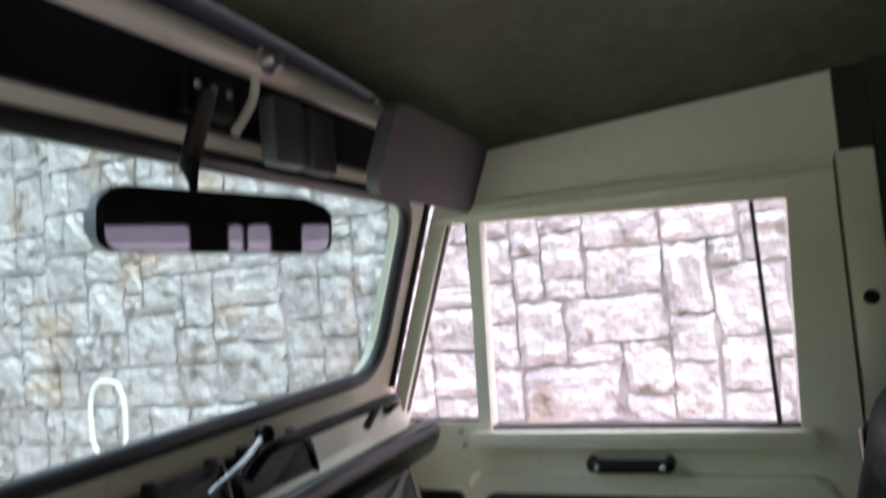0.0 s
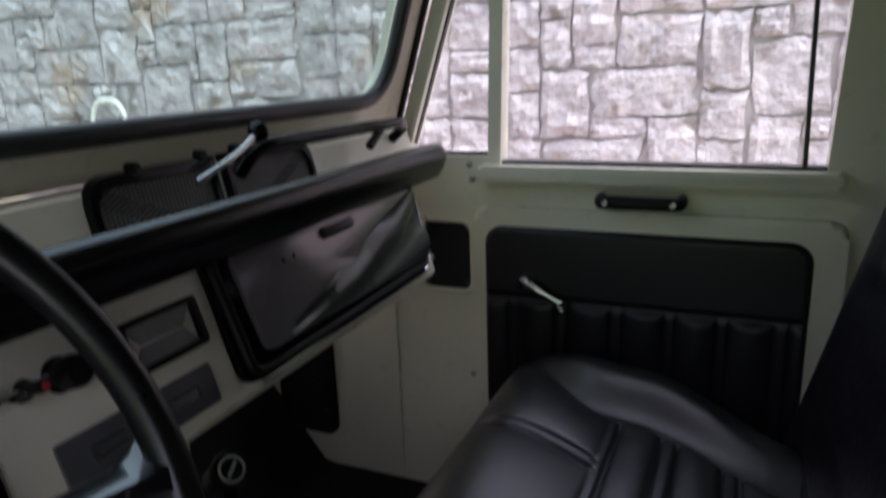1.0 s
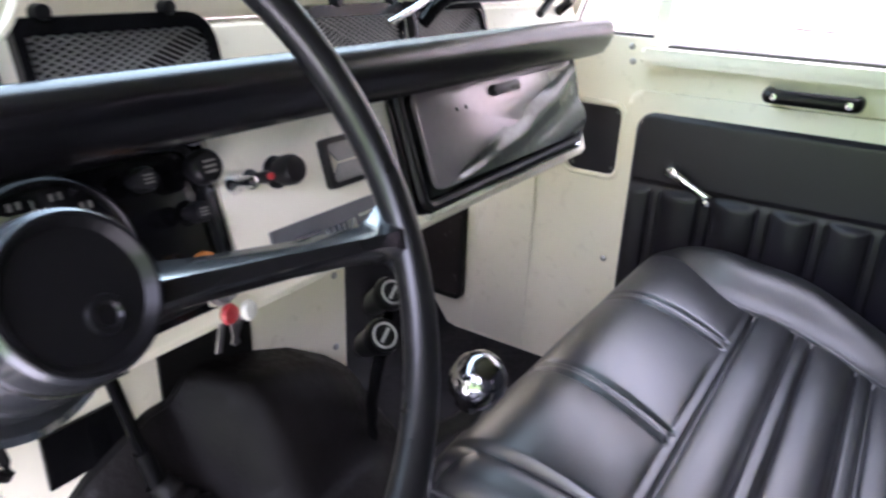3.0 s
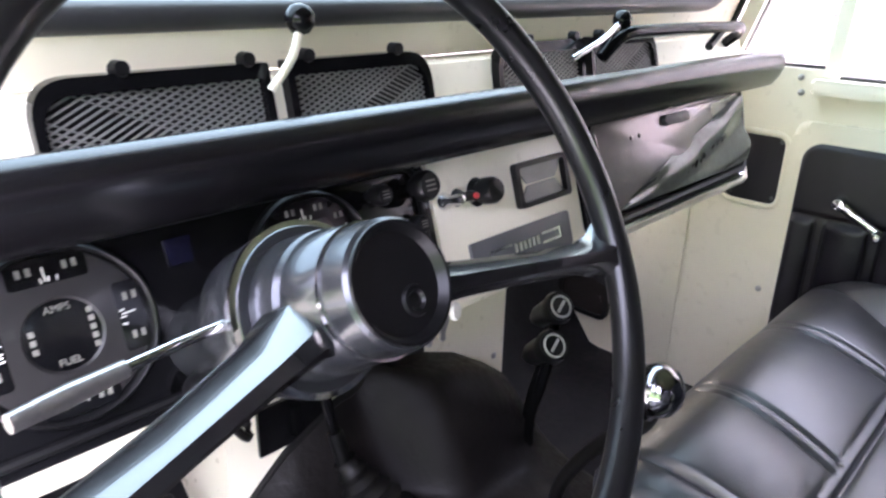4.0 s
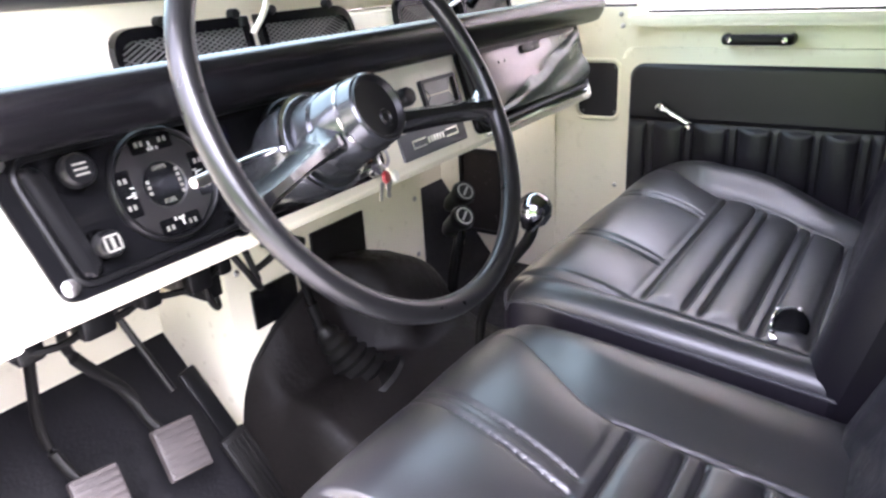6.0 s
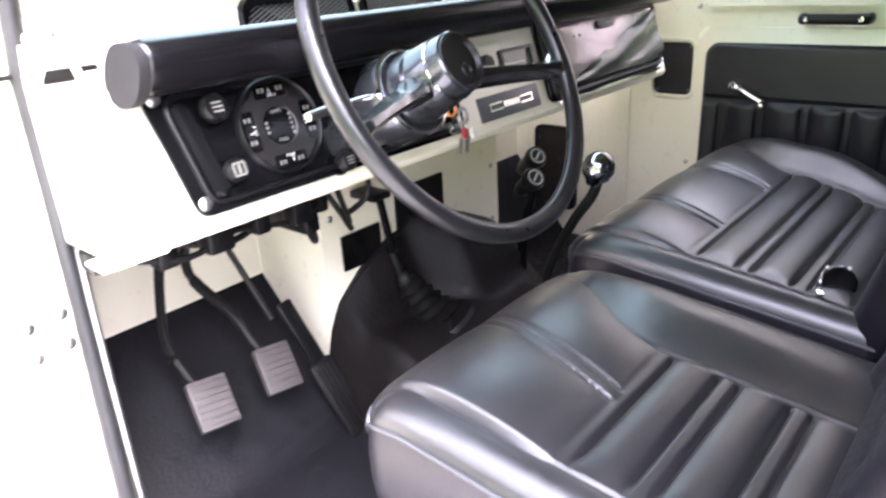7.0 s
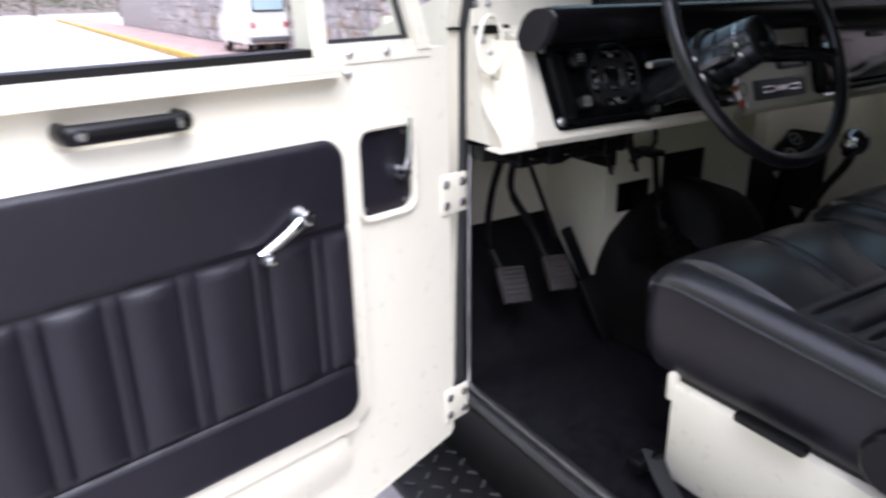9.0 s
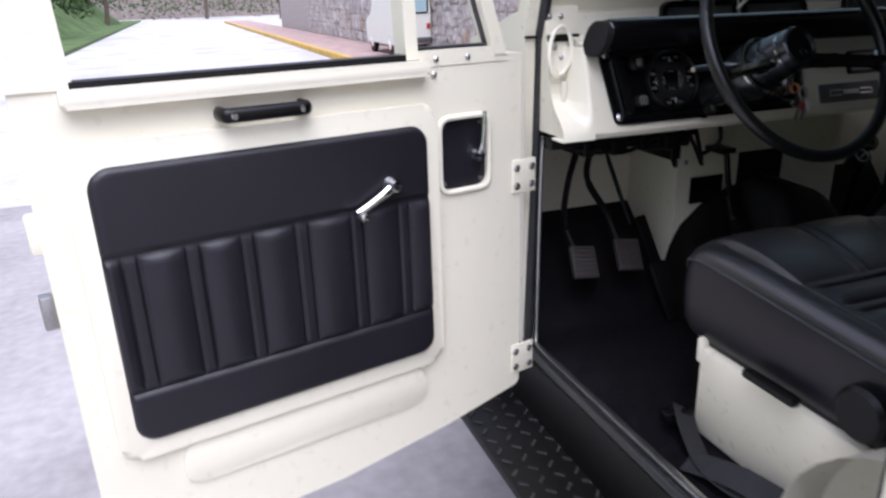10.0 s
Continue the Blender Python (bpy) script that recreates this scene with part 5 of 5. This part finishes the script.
part("rim", sweep(bmesh.new(), [bf @ Vector((0.0250 * math.cos(q), 0.0250 * math.sin(q), 0.003)) for q in [radians(70 + 6 * i) for i in range(21)]], [0.0006] + [0.0019] * 19 + [0.0006], 8), CHROME, bk, "thin chrome rim")
for a in (60, 125):
    part("lug", lathe(bmesh.new(), [(0, 0.004), (0.003, 0.003), (0.0035, -0.003)], axis(bf @ Vector((0.027 * math.cos(radians(a)), 0.027 * math.sin(radians(a)), 0)), bf.to_3x3() @ Vector((0, 0, 1))), 10), STEEL, bk)
part("tongue", box(-0.016, 0.010, -0.005, 0.005, -0.002, 0.002, bevel=0.0015, m=Matrix.Translation((-0.012, -0.567, 0.893)) @ Matrix.Rotation(radians(20), 4, "Z")), CHROME, bk, "chrome tongue tip")

# ---- mirror, visors, header rail ----
mir = thing("interior_mirror", (-0.12, -0.15, 1.68), "black framed interior mirror on a stem above the windscreen", "mirror")
mf = Matrix.Translation((-0.100, -0.20, 1.608)) @ Matrix.Rotation(radians(-24), 4, "Z") @ Matrix.Rotation(radians(3.0), 4, "X") @ Matrix.Rotation(radians(2), 4, "Y")
shape = outline([(-0.094, -0.0225), (0.096, -0.0225), (0.096, 0.016), (0.070, 0.0245), (-0.080, 0.0245), (-0.094, 0.012)], 0.014)
part("shell", prism(bmesh.new(), shape, -0.002, 0.022, mf, bevel=0.008), PLASTIC, mir)
part("glass", prism(bmesh.new(), [Vector(p) * 0.95 for p in shape], -0.0045, -0.0025, mf), MIRROR, mir, "mirror glass")
part("stem", sweep(bmesh.new(), [(-0.116, -0.188, 1.617), (-0.113, -0.180, 1.655), (0.072, -0.05, 1.772)], [0.007, 0.008, 0.011], 10), PLASTIC, mir)
part("foot", box(0.040, 0.120, -0.052, -0.0305, 1.752, 1.799, bevel=0.006), PLASTIC, mir)
for dx in (-0.02, 0.0, 0.02):
    screw((0.082 + dx * 1.3, -0.053, 1.782), (0, -1, 0), mir, 0.005)

hd = thing("header_rail", (0, -0.03, 1.80), "cream painted tube across the windscreen head with clamps", "rail", kind="structure")
part("tube", sweep(bmesh.new(), [(-0.78, -0.055, 1.828), (0.78, -0.055, 1.828)], 0.017, 14), PAINT, hd)
part("hood", box(-0.79, 0.79, -0.03, -0.012, 1.745, 1.935), RUBBER, hd)
for x in (-0.45, 0.15, 0.72):
    part("clamp", sweep(bmesh.new(), smooth_path([(x, -0.06, 1.812), (x + 0.004, -0.05, 1.785), (x - 0.015, -0.036, 1.745)], 4), 0.006, 8), PAINT, hd)
    part("bolt", lathe(bmesh.new(), [(0, 0.020), (0.010, 0.018), (0.016, 0.008), (0.018, 0)], axis((x + 0.012, -0.072, 1.832), (-0.3, -1, 0.0)), 16), STEEL, hd)
for x0, x1, tone in ((0.175, 0.25, GREY), (0.262, 0.325, VISOR)):
    rc = thing("roof_catch", ((x0 + x1) / 2, -0.05, 1.71), "grey vinyl covered roof catch above the windscreen", "catch", "roof catches")
    part("cover", box(x0, x1, -0.066, -0.038, 1.712, 1.800, bevel=0.010), tone, rc)
vz = thing("sun_visor", (0.54, -0.13, 1.81), "grey vinyl sun visor swung down over the windscreen", "sun visor", "sun visors")
vm = Matrix.Translation((0.54, -0.150, 1.812)) @ Matrix.Rotation(radians(21), 4, "X")
part("flap", prism(bmesh.new(), outline(rect(-0.205, 0.205, -0.135, 0.0), [0.03, 0.03, 0.03, 0.03]), -0.012, 0.012, vm, bevel=0.008), VISOR, vz, smooth=60)
part("pivot", sweep(bmesh.new(), [vm @ Vector((-0.24, 0.01, -0.012)), vm @ Vector((0.19, 0.01, -0.012))], 0.006, 8), CHROME, vz)
vz = thing("sun_visor", (-0.42, -0.15, 1.80), "dark sun visor folded up under the roof", "sun visor", "sun visors")
vm = Matrix.Translation((-0.42, -0.11, 1.80)) @ Matrix.Rotation(radians(-78), 4, "X")
part("flap", prism(bmesh.new(), outline(rect(-0.21, 0.21, -0.15, 0.0), [0.03, 0.03, 0.012, 0.012]), -0.010, 0.010, vm, bevel=0.006), VINYL, vz, smooth=60)
part("pivot", sweep(bmesh.new(), [vm @ Vector((-0.22, 0, -0.008)), vm @ Vector((0.22, 0, -0.008))], 0.005, 8), CHROME, vz)

# grab loop and brackets on the driver side cowl
gr = thing("grab_loop", (-0.76, 0.04, 1.2), "cream painted grab loop and bracket on the front pillar", "grab handle")
loop = [Vector((-0.759 + 0.025 * math.cos(q) + 0.008 * math.sin(q), 0.038 + 0.010 * math.sin(q), 1.259 + 0.047 * math.sin(q))) for q in [2 * math.pi * i / 24 for i in range(24)]]
part("loop", sweep(bmesh.new(), loop, 0.0045, 8, closed=True, up=(0, 1, 0)), PAINT, gr)
part("strap", sweep(bmesh.new(), smooth_path([(-0.757, 0.040, 1.225), (-0.752, 0.026, 1.19), (-0.755, 0.030, 1.13)], 5), 0.007, 8, squash=0.5), PAINT, gr)
for x, z in ((-0.757, 1.105), (-0.768, 1.325), (-0.742, 1.325), (-0.762, 1.265), (-0.748, 1.245), (-0.735, 1.235)):
    screw((x, 0.021 + 0.2134 * (z - 1.092), z), (0, -1, 0.21), gr, 0.006)

# ---- outside ----
# the road's glare is put into this pale colour
ROAD = mat("grey_asphalt", (0.56, 0.54, 0.525), 0.6, vary=0.25, scale=0.8, bump=0.6, bscale=60)
GRASS = mat("grass", (0.10, 0.16, 0.045), 0.9, vary=0.4, scale=1.2, bump=0.6, bscale=40)
STONE_A = mat("grey_stone", (0.50, 0.465, 0.455), 0.85, vary=0.26, scale=3.4, bump=1.0, bscale=11, depth=0.06)


def stone_tints(m):
    # each stone its own tone, with ochre stains and, here and there, dark stains doubling as shaded pits
    t = m.node_tree
    b = t.nodes["Principled BSDF"]
    old = b.inputs["Base Color"].links[0].from_socket
    info, isl, geo = t.nodes.new("ShaderNodeObjectInfo"), t.nodes.new("ShaderNodeNewGeometry"), t.nodes.new("ShaderNodeNewGeometry")
    add = t.nodes.new("ShaderNodeMath")
    add.operation = "ADD"
    t.links.new(info.outputs["Random"], add.inputs[0])
    t.links.new(isl.outputs["Random Per Island"], add.inputs[1])
    fr = t.nodes.new("ShaderNodeMath")
    fr.operation = "FRACT"
    t.links.new(add.outputs[0], fr.inputs[0])
    hsv = t.nodes.new("ShaderNodeHueSaturation")
    mr = t.nodes.new("ShaderNodeMapRange")
    mr.inputs[3].default_value, mr.inputs[4].default_value = 0.84, 1.14
    t.links.new(fr.outputs[0], mr.inputs[0])
    t.links.new(mr.outputs[0], hsv.inputs["Value"])
    t.links.new(old, hsv.inputs["Color"])
    last = hsv.outputs[0]
    for sc, lo, hi, col in ((1.9, 0.56, 0.70, (0.36, 0.25, 0.16, 1)), (6.0, 0.57, 0.68, (0.15, 0.115, 0.09, 1))):
        n, r, mx = t.nodes.new("ShaderNodeTexNoise"), t.nodes.new("ShaderNodeMapRange"), t.nodes.new("ShaderNodeMix")
        n.inputs["Scale"].default_value, n.inputs["Detail"].default_value = sc, 6
        r.inputs[1].default_value, r.inputs[2].default_value, r.inputs[4].default_value = lo, hi, 0.72
        mx.data_type = "RGBA"
        mx.inputs[7].default_value = col
        t.links.new(geo.outputs["Position"], n.inputs["Vector"])
        t.links.new(n.outputs["Fac"], r.inputs[0])
        t.links.new(r.outputs[0], mx.inputs[0])
        t.links.new(last, mx.inputs[6])
        last = mx.outputs[2]
    t.links.new(last, b.inputs["Base Color"])


stone_tints(STONE_A)
MORTAR = mat("mortar", (0.42, 0.39, 0.375), 0.95, vary=0.2, scale=8, bump=0.5, bscale=60)
YELLOW = mat("yellow_kerb_paint", (0.62, 0.40, 0.08), 0.7, vary=0.25, scale=4)
BRICK = mat("red_paving", (0.42, 0.30, 0.27), 0.85, vary=0.25, scale=3, bump=0.5, bscale=50)
bm = bmesh.new()
add_box(bm, -300, 300, -300, 300, -0.3, 0.0)
structure("ground", bm, ROAD, "grey asphalt road in a pale tone that carries its glare", "road")
# darker copy of the road laid as painted shade round the car
SHADED_GROUND = mat("shaded_asphalt", (0.37, 0.345, 0.34), 0.75, vary=0.25, scale=1.3, bump=0.6, bscale=60)
structure("parking_bay", box(-4.2, 2.099, -9.0, 4.5, 0.0015, 0.006), SHADED_GROUND, "brownish grey sheet, painted shade on the road round the car", "road")
structure("pavement", box(2.25, 3.95, -30, 60, 0.002, 0.14), BRICK, "reddish paved footway beside the stone wall", "pavement")
structure("kerb", box(2.10, 2.2495, -30, 60, 0.002, 0.15, bevel=0.015), YELLOW, "yellow painted kerb", "kerb")
structure("grass_verge", box(-60, -4.9, -30, 80, 0.002, 0.12), GRASS, "green grass verge", "grass")


# mostly unseen bank, added to hold low sky light off the cabin
def bank(u, v):
    w = u * 4
    k = min(int(w), 3)
    prof = ((-6.2, 0.05), (-9.0, 2.4), (-14.0, 6.2), (-24.0, 8.5), (-60.0, 9.0))
    x, z = (prof[k][i] + (prof[k + 1][i] - prof[k][i]) * (w - k) for i in (0, 1))
    y = -45 + 120 * v
    return Vector((x + 0.5 * math.sin(0.31 * y), y, z * (0.86 + 0.12 * math.sin(0.23 * y + x) + 0.05 * math.sin(1.1 * y))))


structure("grass_bank", sheet(bank, 32, 90), GRASS, "overgrown green bank beside the road, added to cut low sky light", "bank")
wall = thing("stone_wall", (4.0, 0, 0), "pale grey ashlar retaining wall of rough irregular stones", "wall", kind="structure")
part("core", box(4.0, 4.5, -8, 40, 0.0, 3.7), MORTAR, wall)

LEAF = mat("leaves", (0.05, 0.085, 0.022), 0.7, vary=0.5, scale=2, bump=0.0)
BARK = mat("bark", (0.11, 0.085, 0.065), 0.9, vary=0.4, scale=12, bump=0.8, bscale=60)
FARWALL = mat("far_plaster", (0.26, 0.22, 0.20), 0.9, vary=0.25, scale=1.5)


def leaves(bm, rnd, centre, spread, count, size):
    for _ in range(count):
        d = Vector((rnd.gauss(0, 1), rnd.gauss(0, 1), rnd.gauss(0, 0.8)))
        p = Vector(centre) + Vector((d.x * spread[0], d.y * spread[1], d.z * spread[2])) * 0.5
        a, b = Vector((rnd.uniform(-1, 1), rnd.uniform(-1, 1), rnd.uniform(-1, 1))).normalized(), Vector((rnd.uniform(-1, 1), rnd.uniform(-1, 1), rnd.uniform(-1, 1)))
        b = (b - a * b.dot(a)).normalized()
        q = size * rnd.uniform(0.6, 1.3)
        bm.faces.new([bm.verts.new(p + a * q * x + b * q * y) for x, y in ((-1, 0), (0, -0.5), (1, 0), (0, 0.5))])


def tree(x, y, h, seed):
    rnd = random.Random(seed)
    t = thing("tree", (x, y, 0.1), "leafy roadside tree with a bare brown trunk", "tree", "roadside trees")
    trunk = smooth_path([(x, y, 0.05), (x + rnd.uniform(-0.2, 0.2), y, h * 0.3), (x + rnd.uniform(-0.4, 0.4), y, h * 0.62)], 4)
    bm = sweep(bmesh.new(), trunk, [0.20 - 0.012 * i for i in range(len(trunk))], 10)
    crown = bmesh.new()
    top = trunk[-1]
    for k in range(9):
        a = 2 * math.pi * k / 9 + rnd.uniform(-0.3, 0.3)
        r = h * rnd.uniform(0.16, 0.30)
        tip = top + Vector((math.cos(a) * r, math.sin(a) * r, h * rnd.uniform(0.0, 0.32)))
        sweep(bm, [trunk[-3], (trunk[-3] + tip) / 2 + Vector((0, 0, 0.2)), tip], [0.07, 0.045, 0.02], 6)
        leaves(crown, rnd, tip, (h * 0.17, h * 0.17, h * 0.12), 260, 0.12)
    leaves(crown, rnd, top + Vector((0, 0, h * 0.2)), (h * 0.22, h * 0.22, h * 0.18), 400, 0.12)
    part("trunk", bm, BARK, t)
    part("crown", crown, LEAF, t, "crown of small green leaves")


for i, (x, y, h) in enumerate(((-7.5, 34, 6.5), (-9.5, 46, 8), (-6.5, 60, 7), (1.5, 78, 9), (7.5, 66, 8), (-14, 38, 7), (10, 50, 9))):
    tree(x, y, h, 20 + i)
# shrubs added on the bank, blocking more of the low sky
shrubs = thing("sky_blocking_shrubs", (-12, 0, 3), "dense dark green shrubs added on the bank to cut low sky light", "shrubs", kind="stuff")
bm, rn = bmesh.new(), random.Random(9)
for k in range(170):
    p = bank(rn.uniform(0.12, 0.6), rn.uniform(0.05, 0.95))
    leaves(bm, rn, p + Vector((0, 0, 0.7)), (1.5, 1.5, 1.3), 90, 0.22)
part("foliage", bm, LEAF, shrubs)
hedge = thing("hedge", (-12, 50, 0.1), "clipped green and brown hedge along the verge", "hedge", kind="stuff")
bm, rn = bmesh.new(), random.Random(5)
for k in range(60):
    leaves(bm, rn, (-13.5 + rn.uniform(-0.5, 0.5), 20 + k * 1.1, 0.9 + rn.uniform(-0.2, 0.3)), (1.0, 1.2, 1.0), 70, 0.13)
for k in range(40):
    leaves(bm, rn, (-12 + k * 0.9, 86 + rn.uniform(-1, 1), 1.6 + rn.uniform(-0.4, 0.6)), (1.4, 1.4, 1.9), 60, 0.2)
part("foliage", bm, LEAF, hedge)
structure("wall_far", box(-40, 40, 92, 93, 0, 3.2), FARWALL, "pale plastered wall at the far end of the road", "wall")


def parked_car(x, y):
    c = thing("parked_car", (x, y, 0.14), "small narrow white van with pale blue rear window", "van")
    hw = 0.42
    side = outline([(0, 0.25), (2.6, 0.25), (2.65, 0.75), (2.1, 0.95), (1.8, 1.48), (0.15, 1.50), (0.0, 0.95)], [0.06, 0.15, 0.1, 0.1, 0.15, 0.1, 0.06])
    m = Matrix(((0, 1, 0, x - hw), (1, 0, 0, y), (0, 0, 1, 0.14), (0, 0, 0, 1)))
    part("body", prism(bmesh.new(), side, 0.0, 2 * hw, m, bevel=0.04), WHITEMARK, c)
    part("rear_window", prism(bmesh.new(), outline(rect(x - 0.34, x + 0.34, 1.08, 1.46), 0.06), y - 0.01, y + 0.20), PALEGLASS, c)
    part("window_seal", sweep(bmesh.new(), [(p[0], y - 0.012, p[1]) for p in outline(rect(x - 0.35, x + 0.35, 1.07, 1.47), 0.06)], 0.018, 6, closed=True, up=(0, 1, 0)), RUBBER, c)
    part("bumper", box(x - 0.43, x + 0.43, y - 0.05, y + 0.06, 0.42, 0.54, bevel=0.03), GREY, c)
    for sx in (-0.36, 0.36):
        part("tail_lamp", box(x + sx - 0.04, x + sx + 0.04, y - 0.03, y + 0.04, 0.72, 0.84, bevel=0.015), RED, c)
        for dy in (0.5, 2.1):
            w = part("wheel", lathe(bmesh.new(), [(0, 0.06), (0.14, 0.06), (0.23, 0.055), (0.25, 0.0), (0.23, -0.055), (0, -0.06)], axis((x + sx, y + dy, 0.39), (1, 0, 0), (0, 0, 1)), 24), RUBBER, c)
            part("hubcap", lathe(bmesh.new(), [(0, 0.075), (0.12, 0.07), (0.13, 0.058)], axis((x + sx, y + dy, 0.39), (math.copysign(1, sx), 0, 0), (0, 0, 1)), 20), CHROME, w)


PALEGLASS = mat("pale_blue_glass", (0.42, 0.55, 0.60), 0.08, vary=0.1, scale=2)
parked_car(3.50, 14.4)

# road wheels of the car itself
for x in (-0.69, 0.69):
    for y in (1.15, -1.72):
        w = thing("road_wheel", (x, y, 0.0), "black off-road tyre on a cream steel rim", "wheel", "road wheels")
        part("tyre", lathe(bmesh.new(), [(0.20, 0.085), (0.30, 0.10), (0.36, 0.08), (0.37, 0.0), (0.36, -0.08), (0.30, -0.10), (0.20, -0.085)], axis((x, y, 0.37), (1, 0, 0), (0, 0, 1)), 40), RUBBER, w)
        part("rim", lathe(bmesh.new(), [(0, 0.05), (0.08, 0.05), (0.17, 0.03), (0.205, 0.08), (0.205, -0.08), (0, -0.06)], axis((x, y, 0.37), (math.copysign(1, x), 0, 0), (0, 0, 1)), 32), PAINT, w)

# seat belt lying on the floor, strap over the seat box, wheel arch behind
belt = thing("seat_belt", (-0.72, -0.55, FLOOR), "black webbing seat belt lying loose on the floor", "seat belt")
WEB = mat("black_webbing", (0.016, 0.016, 0.019), 0.7, vary=0.25, scale=40, bump=0.5, bscale=500)


def webbing(pts, wide, tilt=0.0):
    path = smooth_path(pts, 8)
    bm = bmesh.new()
    prev = None
    for i, p in enumerate(path):
        t = (path[min(i + 1, len(path) - 1)] - path[max(i - 1, 0)]).normalized()
        n = t.cross(Vector((math.sin(tilt), 0, math.cos(tilt)))).normalized() * wide / 2
        up_ = n.cross(t).normalized() * 0.0012
        row = [bm.verts.new(p + n + up_), bm.verts.new(p - n + up_), bm.verts.new(p - n - up_), bm.verts.new(p + n - up_)]
        if prev:
            for k in range(4):
                bm.faces.new((prev[k], prev[(k + 1) % 4], row[(k + 1) % 4], row[k]))
        else:
            bm.faces.new(row)
        prev = row
    bm.faces.new(prev)
    return bm


part("strap", webbing([(-0.655, -0.30, 0.60), (-0.68, -0.36, 0.575), (-0.71, -0.46, 0.562), (-0.70, -0.58, 0.575), (-0.69, -0.70, 0.60)], 0.048, 0.5), WEB, belt)
part("strap", webbing([(-0.72, -0.40, 0.562), (-0.70, -0.50, 0.590), (-0.68, -0.60, 0.60), (-0.665, -0.70, 0.66), (-0.66, -0.80, 0.72)], 0.048, -0.4), WEB, belt)
part("tongue", box(-0.70, -0.64, -0.315, -0.285, 0.575, 0.60, bevel=0.005), PLASTIC, belt)
arch = thing("wheel_arch", (-0.70, -1.0, FLOOR), "cream painted inner wheel arch behind the driver seat", "wheel arch")
part("arch", lathe(bmesh.new(), [(0.0, 0.10), (0.20, 0.10), (0.235, 0.085), (0.24, 0.0)], axis((-0.745, -0.86, 0.60), (1, 0, 0), (0, 1, 0)), 36), PAINT, arch)


# stones of the wall: a greedy packing of blocks on a small grid
def stone_mesh(k):
    rnd = random.Random(100 + k)
    bm = bmesh.new()
    n = 5
    g = [[None] * (n + 1) for _ in range(n + 1)]
    for i in range(n + 1):
        for j in range(n + 1):
            a, b = i / n - 0.5, j / n - 0.5
            edge = i in (0, n) or j in (0, n)
            bulge_out = 0.10 + 0.50 * rnd.random() if edge else 0.30 + 0.70 * rnd.random()
            ja, jb = (rnd.uniform(-0.08, 0.08), rnd.uniform(-0.08, 0.08)) if edge else (0, 0)
            a = a + (ja if i not in (0, n) else -abs(ja) * (1 if i == n else -1))
            b = b + (jb if j not in (0, n) else -abs(jb) * (1 if j == n else -1))
            g[i][j] = bm.verts.new((-bulge_out, a, b))
    for i in range(n):
        for j in range(n):
            bm.faces.new((g[i][j], g[i + 1][j], g[i + 1][j + 1], g[i][j + 1]))
    ringv = [g[i][0] for i in range(n + 1)] + [g[n][j] for j in range(1, n + 1)] + [g[i][n] for i in range(n - 1, -1, -1)] + [g[0][j] for j in range(n - 1, 0, -1)]
    back = [bm.verts.new((1.2, v.co.y, v.co.z)) for v in ringv]
    for i in range(len(ringv)):
        j = (i + 1) % len(ringv)
        bm.faces.new((ringv[i], ringv[j], back[j], back[i]))
    bmesh.ops.recalc_face_normals(bm, faces=bm.faces)
    me = bpy.data.meshes.new("stone")
    bm.to_mesh(me)
    bm.free()
    me.materials.append(STONE_A)
    me.shade_smooth()
    me.set_sharp_from_angle(angle=radians(18))
    return me


rnd = random.Random(7)
stones = [stone_mesh(k) for k in range(12)]
NY, NZ = 270, 26


def uneven(n, start, step):
    # grid lines at uneven steps, the same total length
    out = [start]
    for _ in range(n):
        out.append(out[-1] + step * rnd.uniform(0.55, 1.45))
    return out


YS, ZS = uneven(NY, -6.0, 0.14), uneven(NZ, 0.14, 0.14)
used = [[False] * NZ for _ in range(NY)]
count = 0
rest_v, rest_f = [], []
for j in range(NZ):
    for i in range(NY):
        if used[i][j]:
            continue
        w, h = rnd.choice(((2, 2), (3, 2), (3, 2), (2, 3), (4, 3), (3, 3), (3, 1), (4, 2), (2, 1), (3, 2), (4, 2), (2, 2)))
        while w > 1 and (i + w > NY or any(used[i + a][j] for a in range(w))):
            w -= 1
        h = min(h, NZ - j)
        for a in range(w):
            for b in range(h):
                used[i + a][j + b] = True
        y, z = (YS[i] + YS[i + w]) / 2, (ZS[j] + ZS[j + h]) / 2
        sc = Vector((rnd.uniform(0.015, 0.075), YS[i + w] - YS[i] - rnd.uniform(-0.008, 0.006), ZS[j + h] - ZS[j] - rnd.uniform(-0.008, 0.006)))
        roll = radians(rnd.uniform(-2.5, 2.5))
        me = stones[rnd.randrange(12)]
        flip = rnd.choice((1, -1))
        if -2.2 < y < 3.6 and 0.3 < z < 3.6 and count < 300:
            count += 1
            ob = new("stone", me)
            ob.parent = wall
            ob.location = Vector((4.0 - 0.01, y, z)) - Vector((4.0, 0, 0))
            ob.scale = sc
            ob.rotation_euler = (roll, 0, 0)
        else:
            o = len(rest_v)
            rest_v += [(3.99 + v.co.x * sc.x, y + v.co.y * sc.y - roll * v.co.z * sc.z, z + v.co.z * sc.z + roll * v.co.y * sc.y) for v in me.vertices]
            rest_f += [[o + q for q in p.vertices] for p in me.polygons]
me = bpy.data.meshes.new("stone_courses")
me.from_pydata(rest_v, [], rest_f)
me.materials.append(STONE_A)
ob = new("stone_courses", me)
ob.parent = wall
ob.location = -Vector((4.0, 0, 0))
ob["kind"] = "stuff"
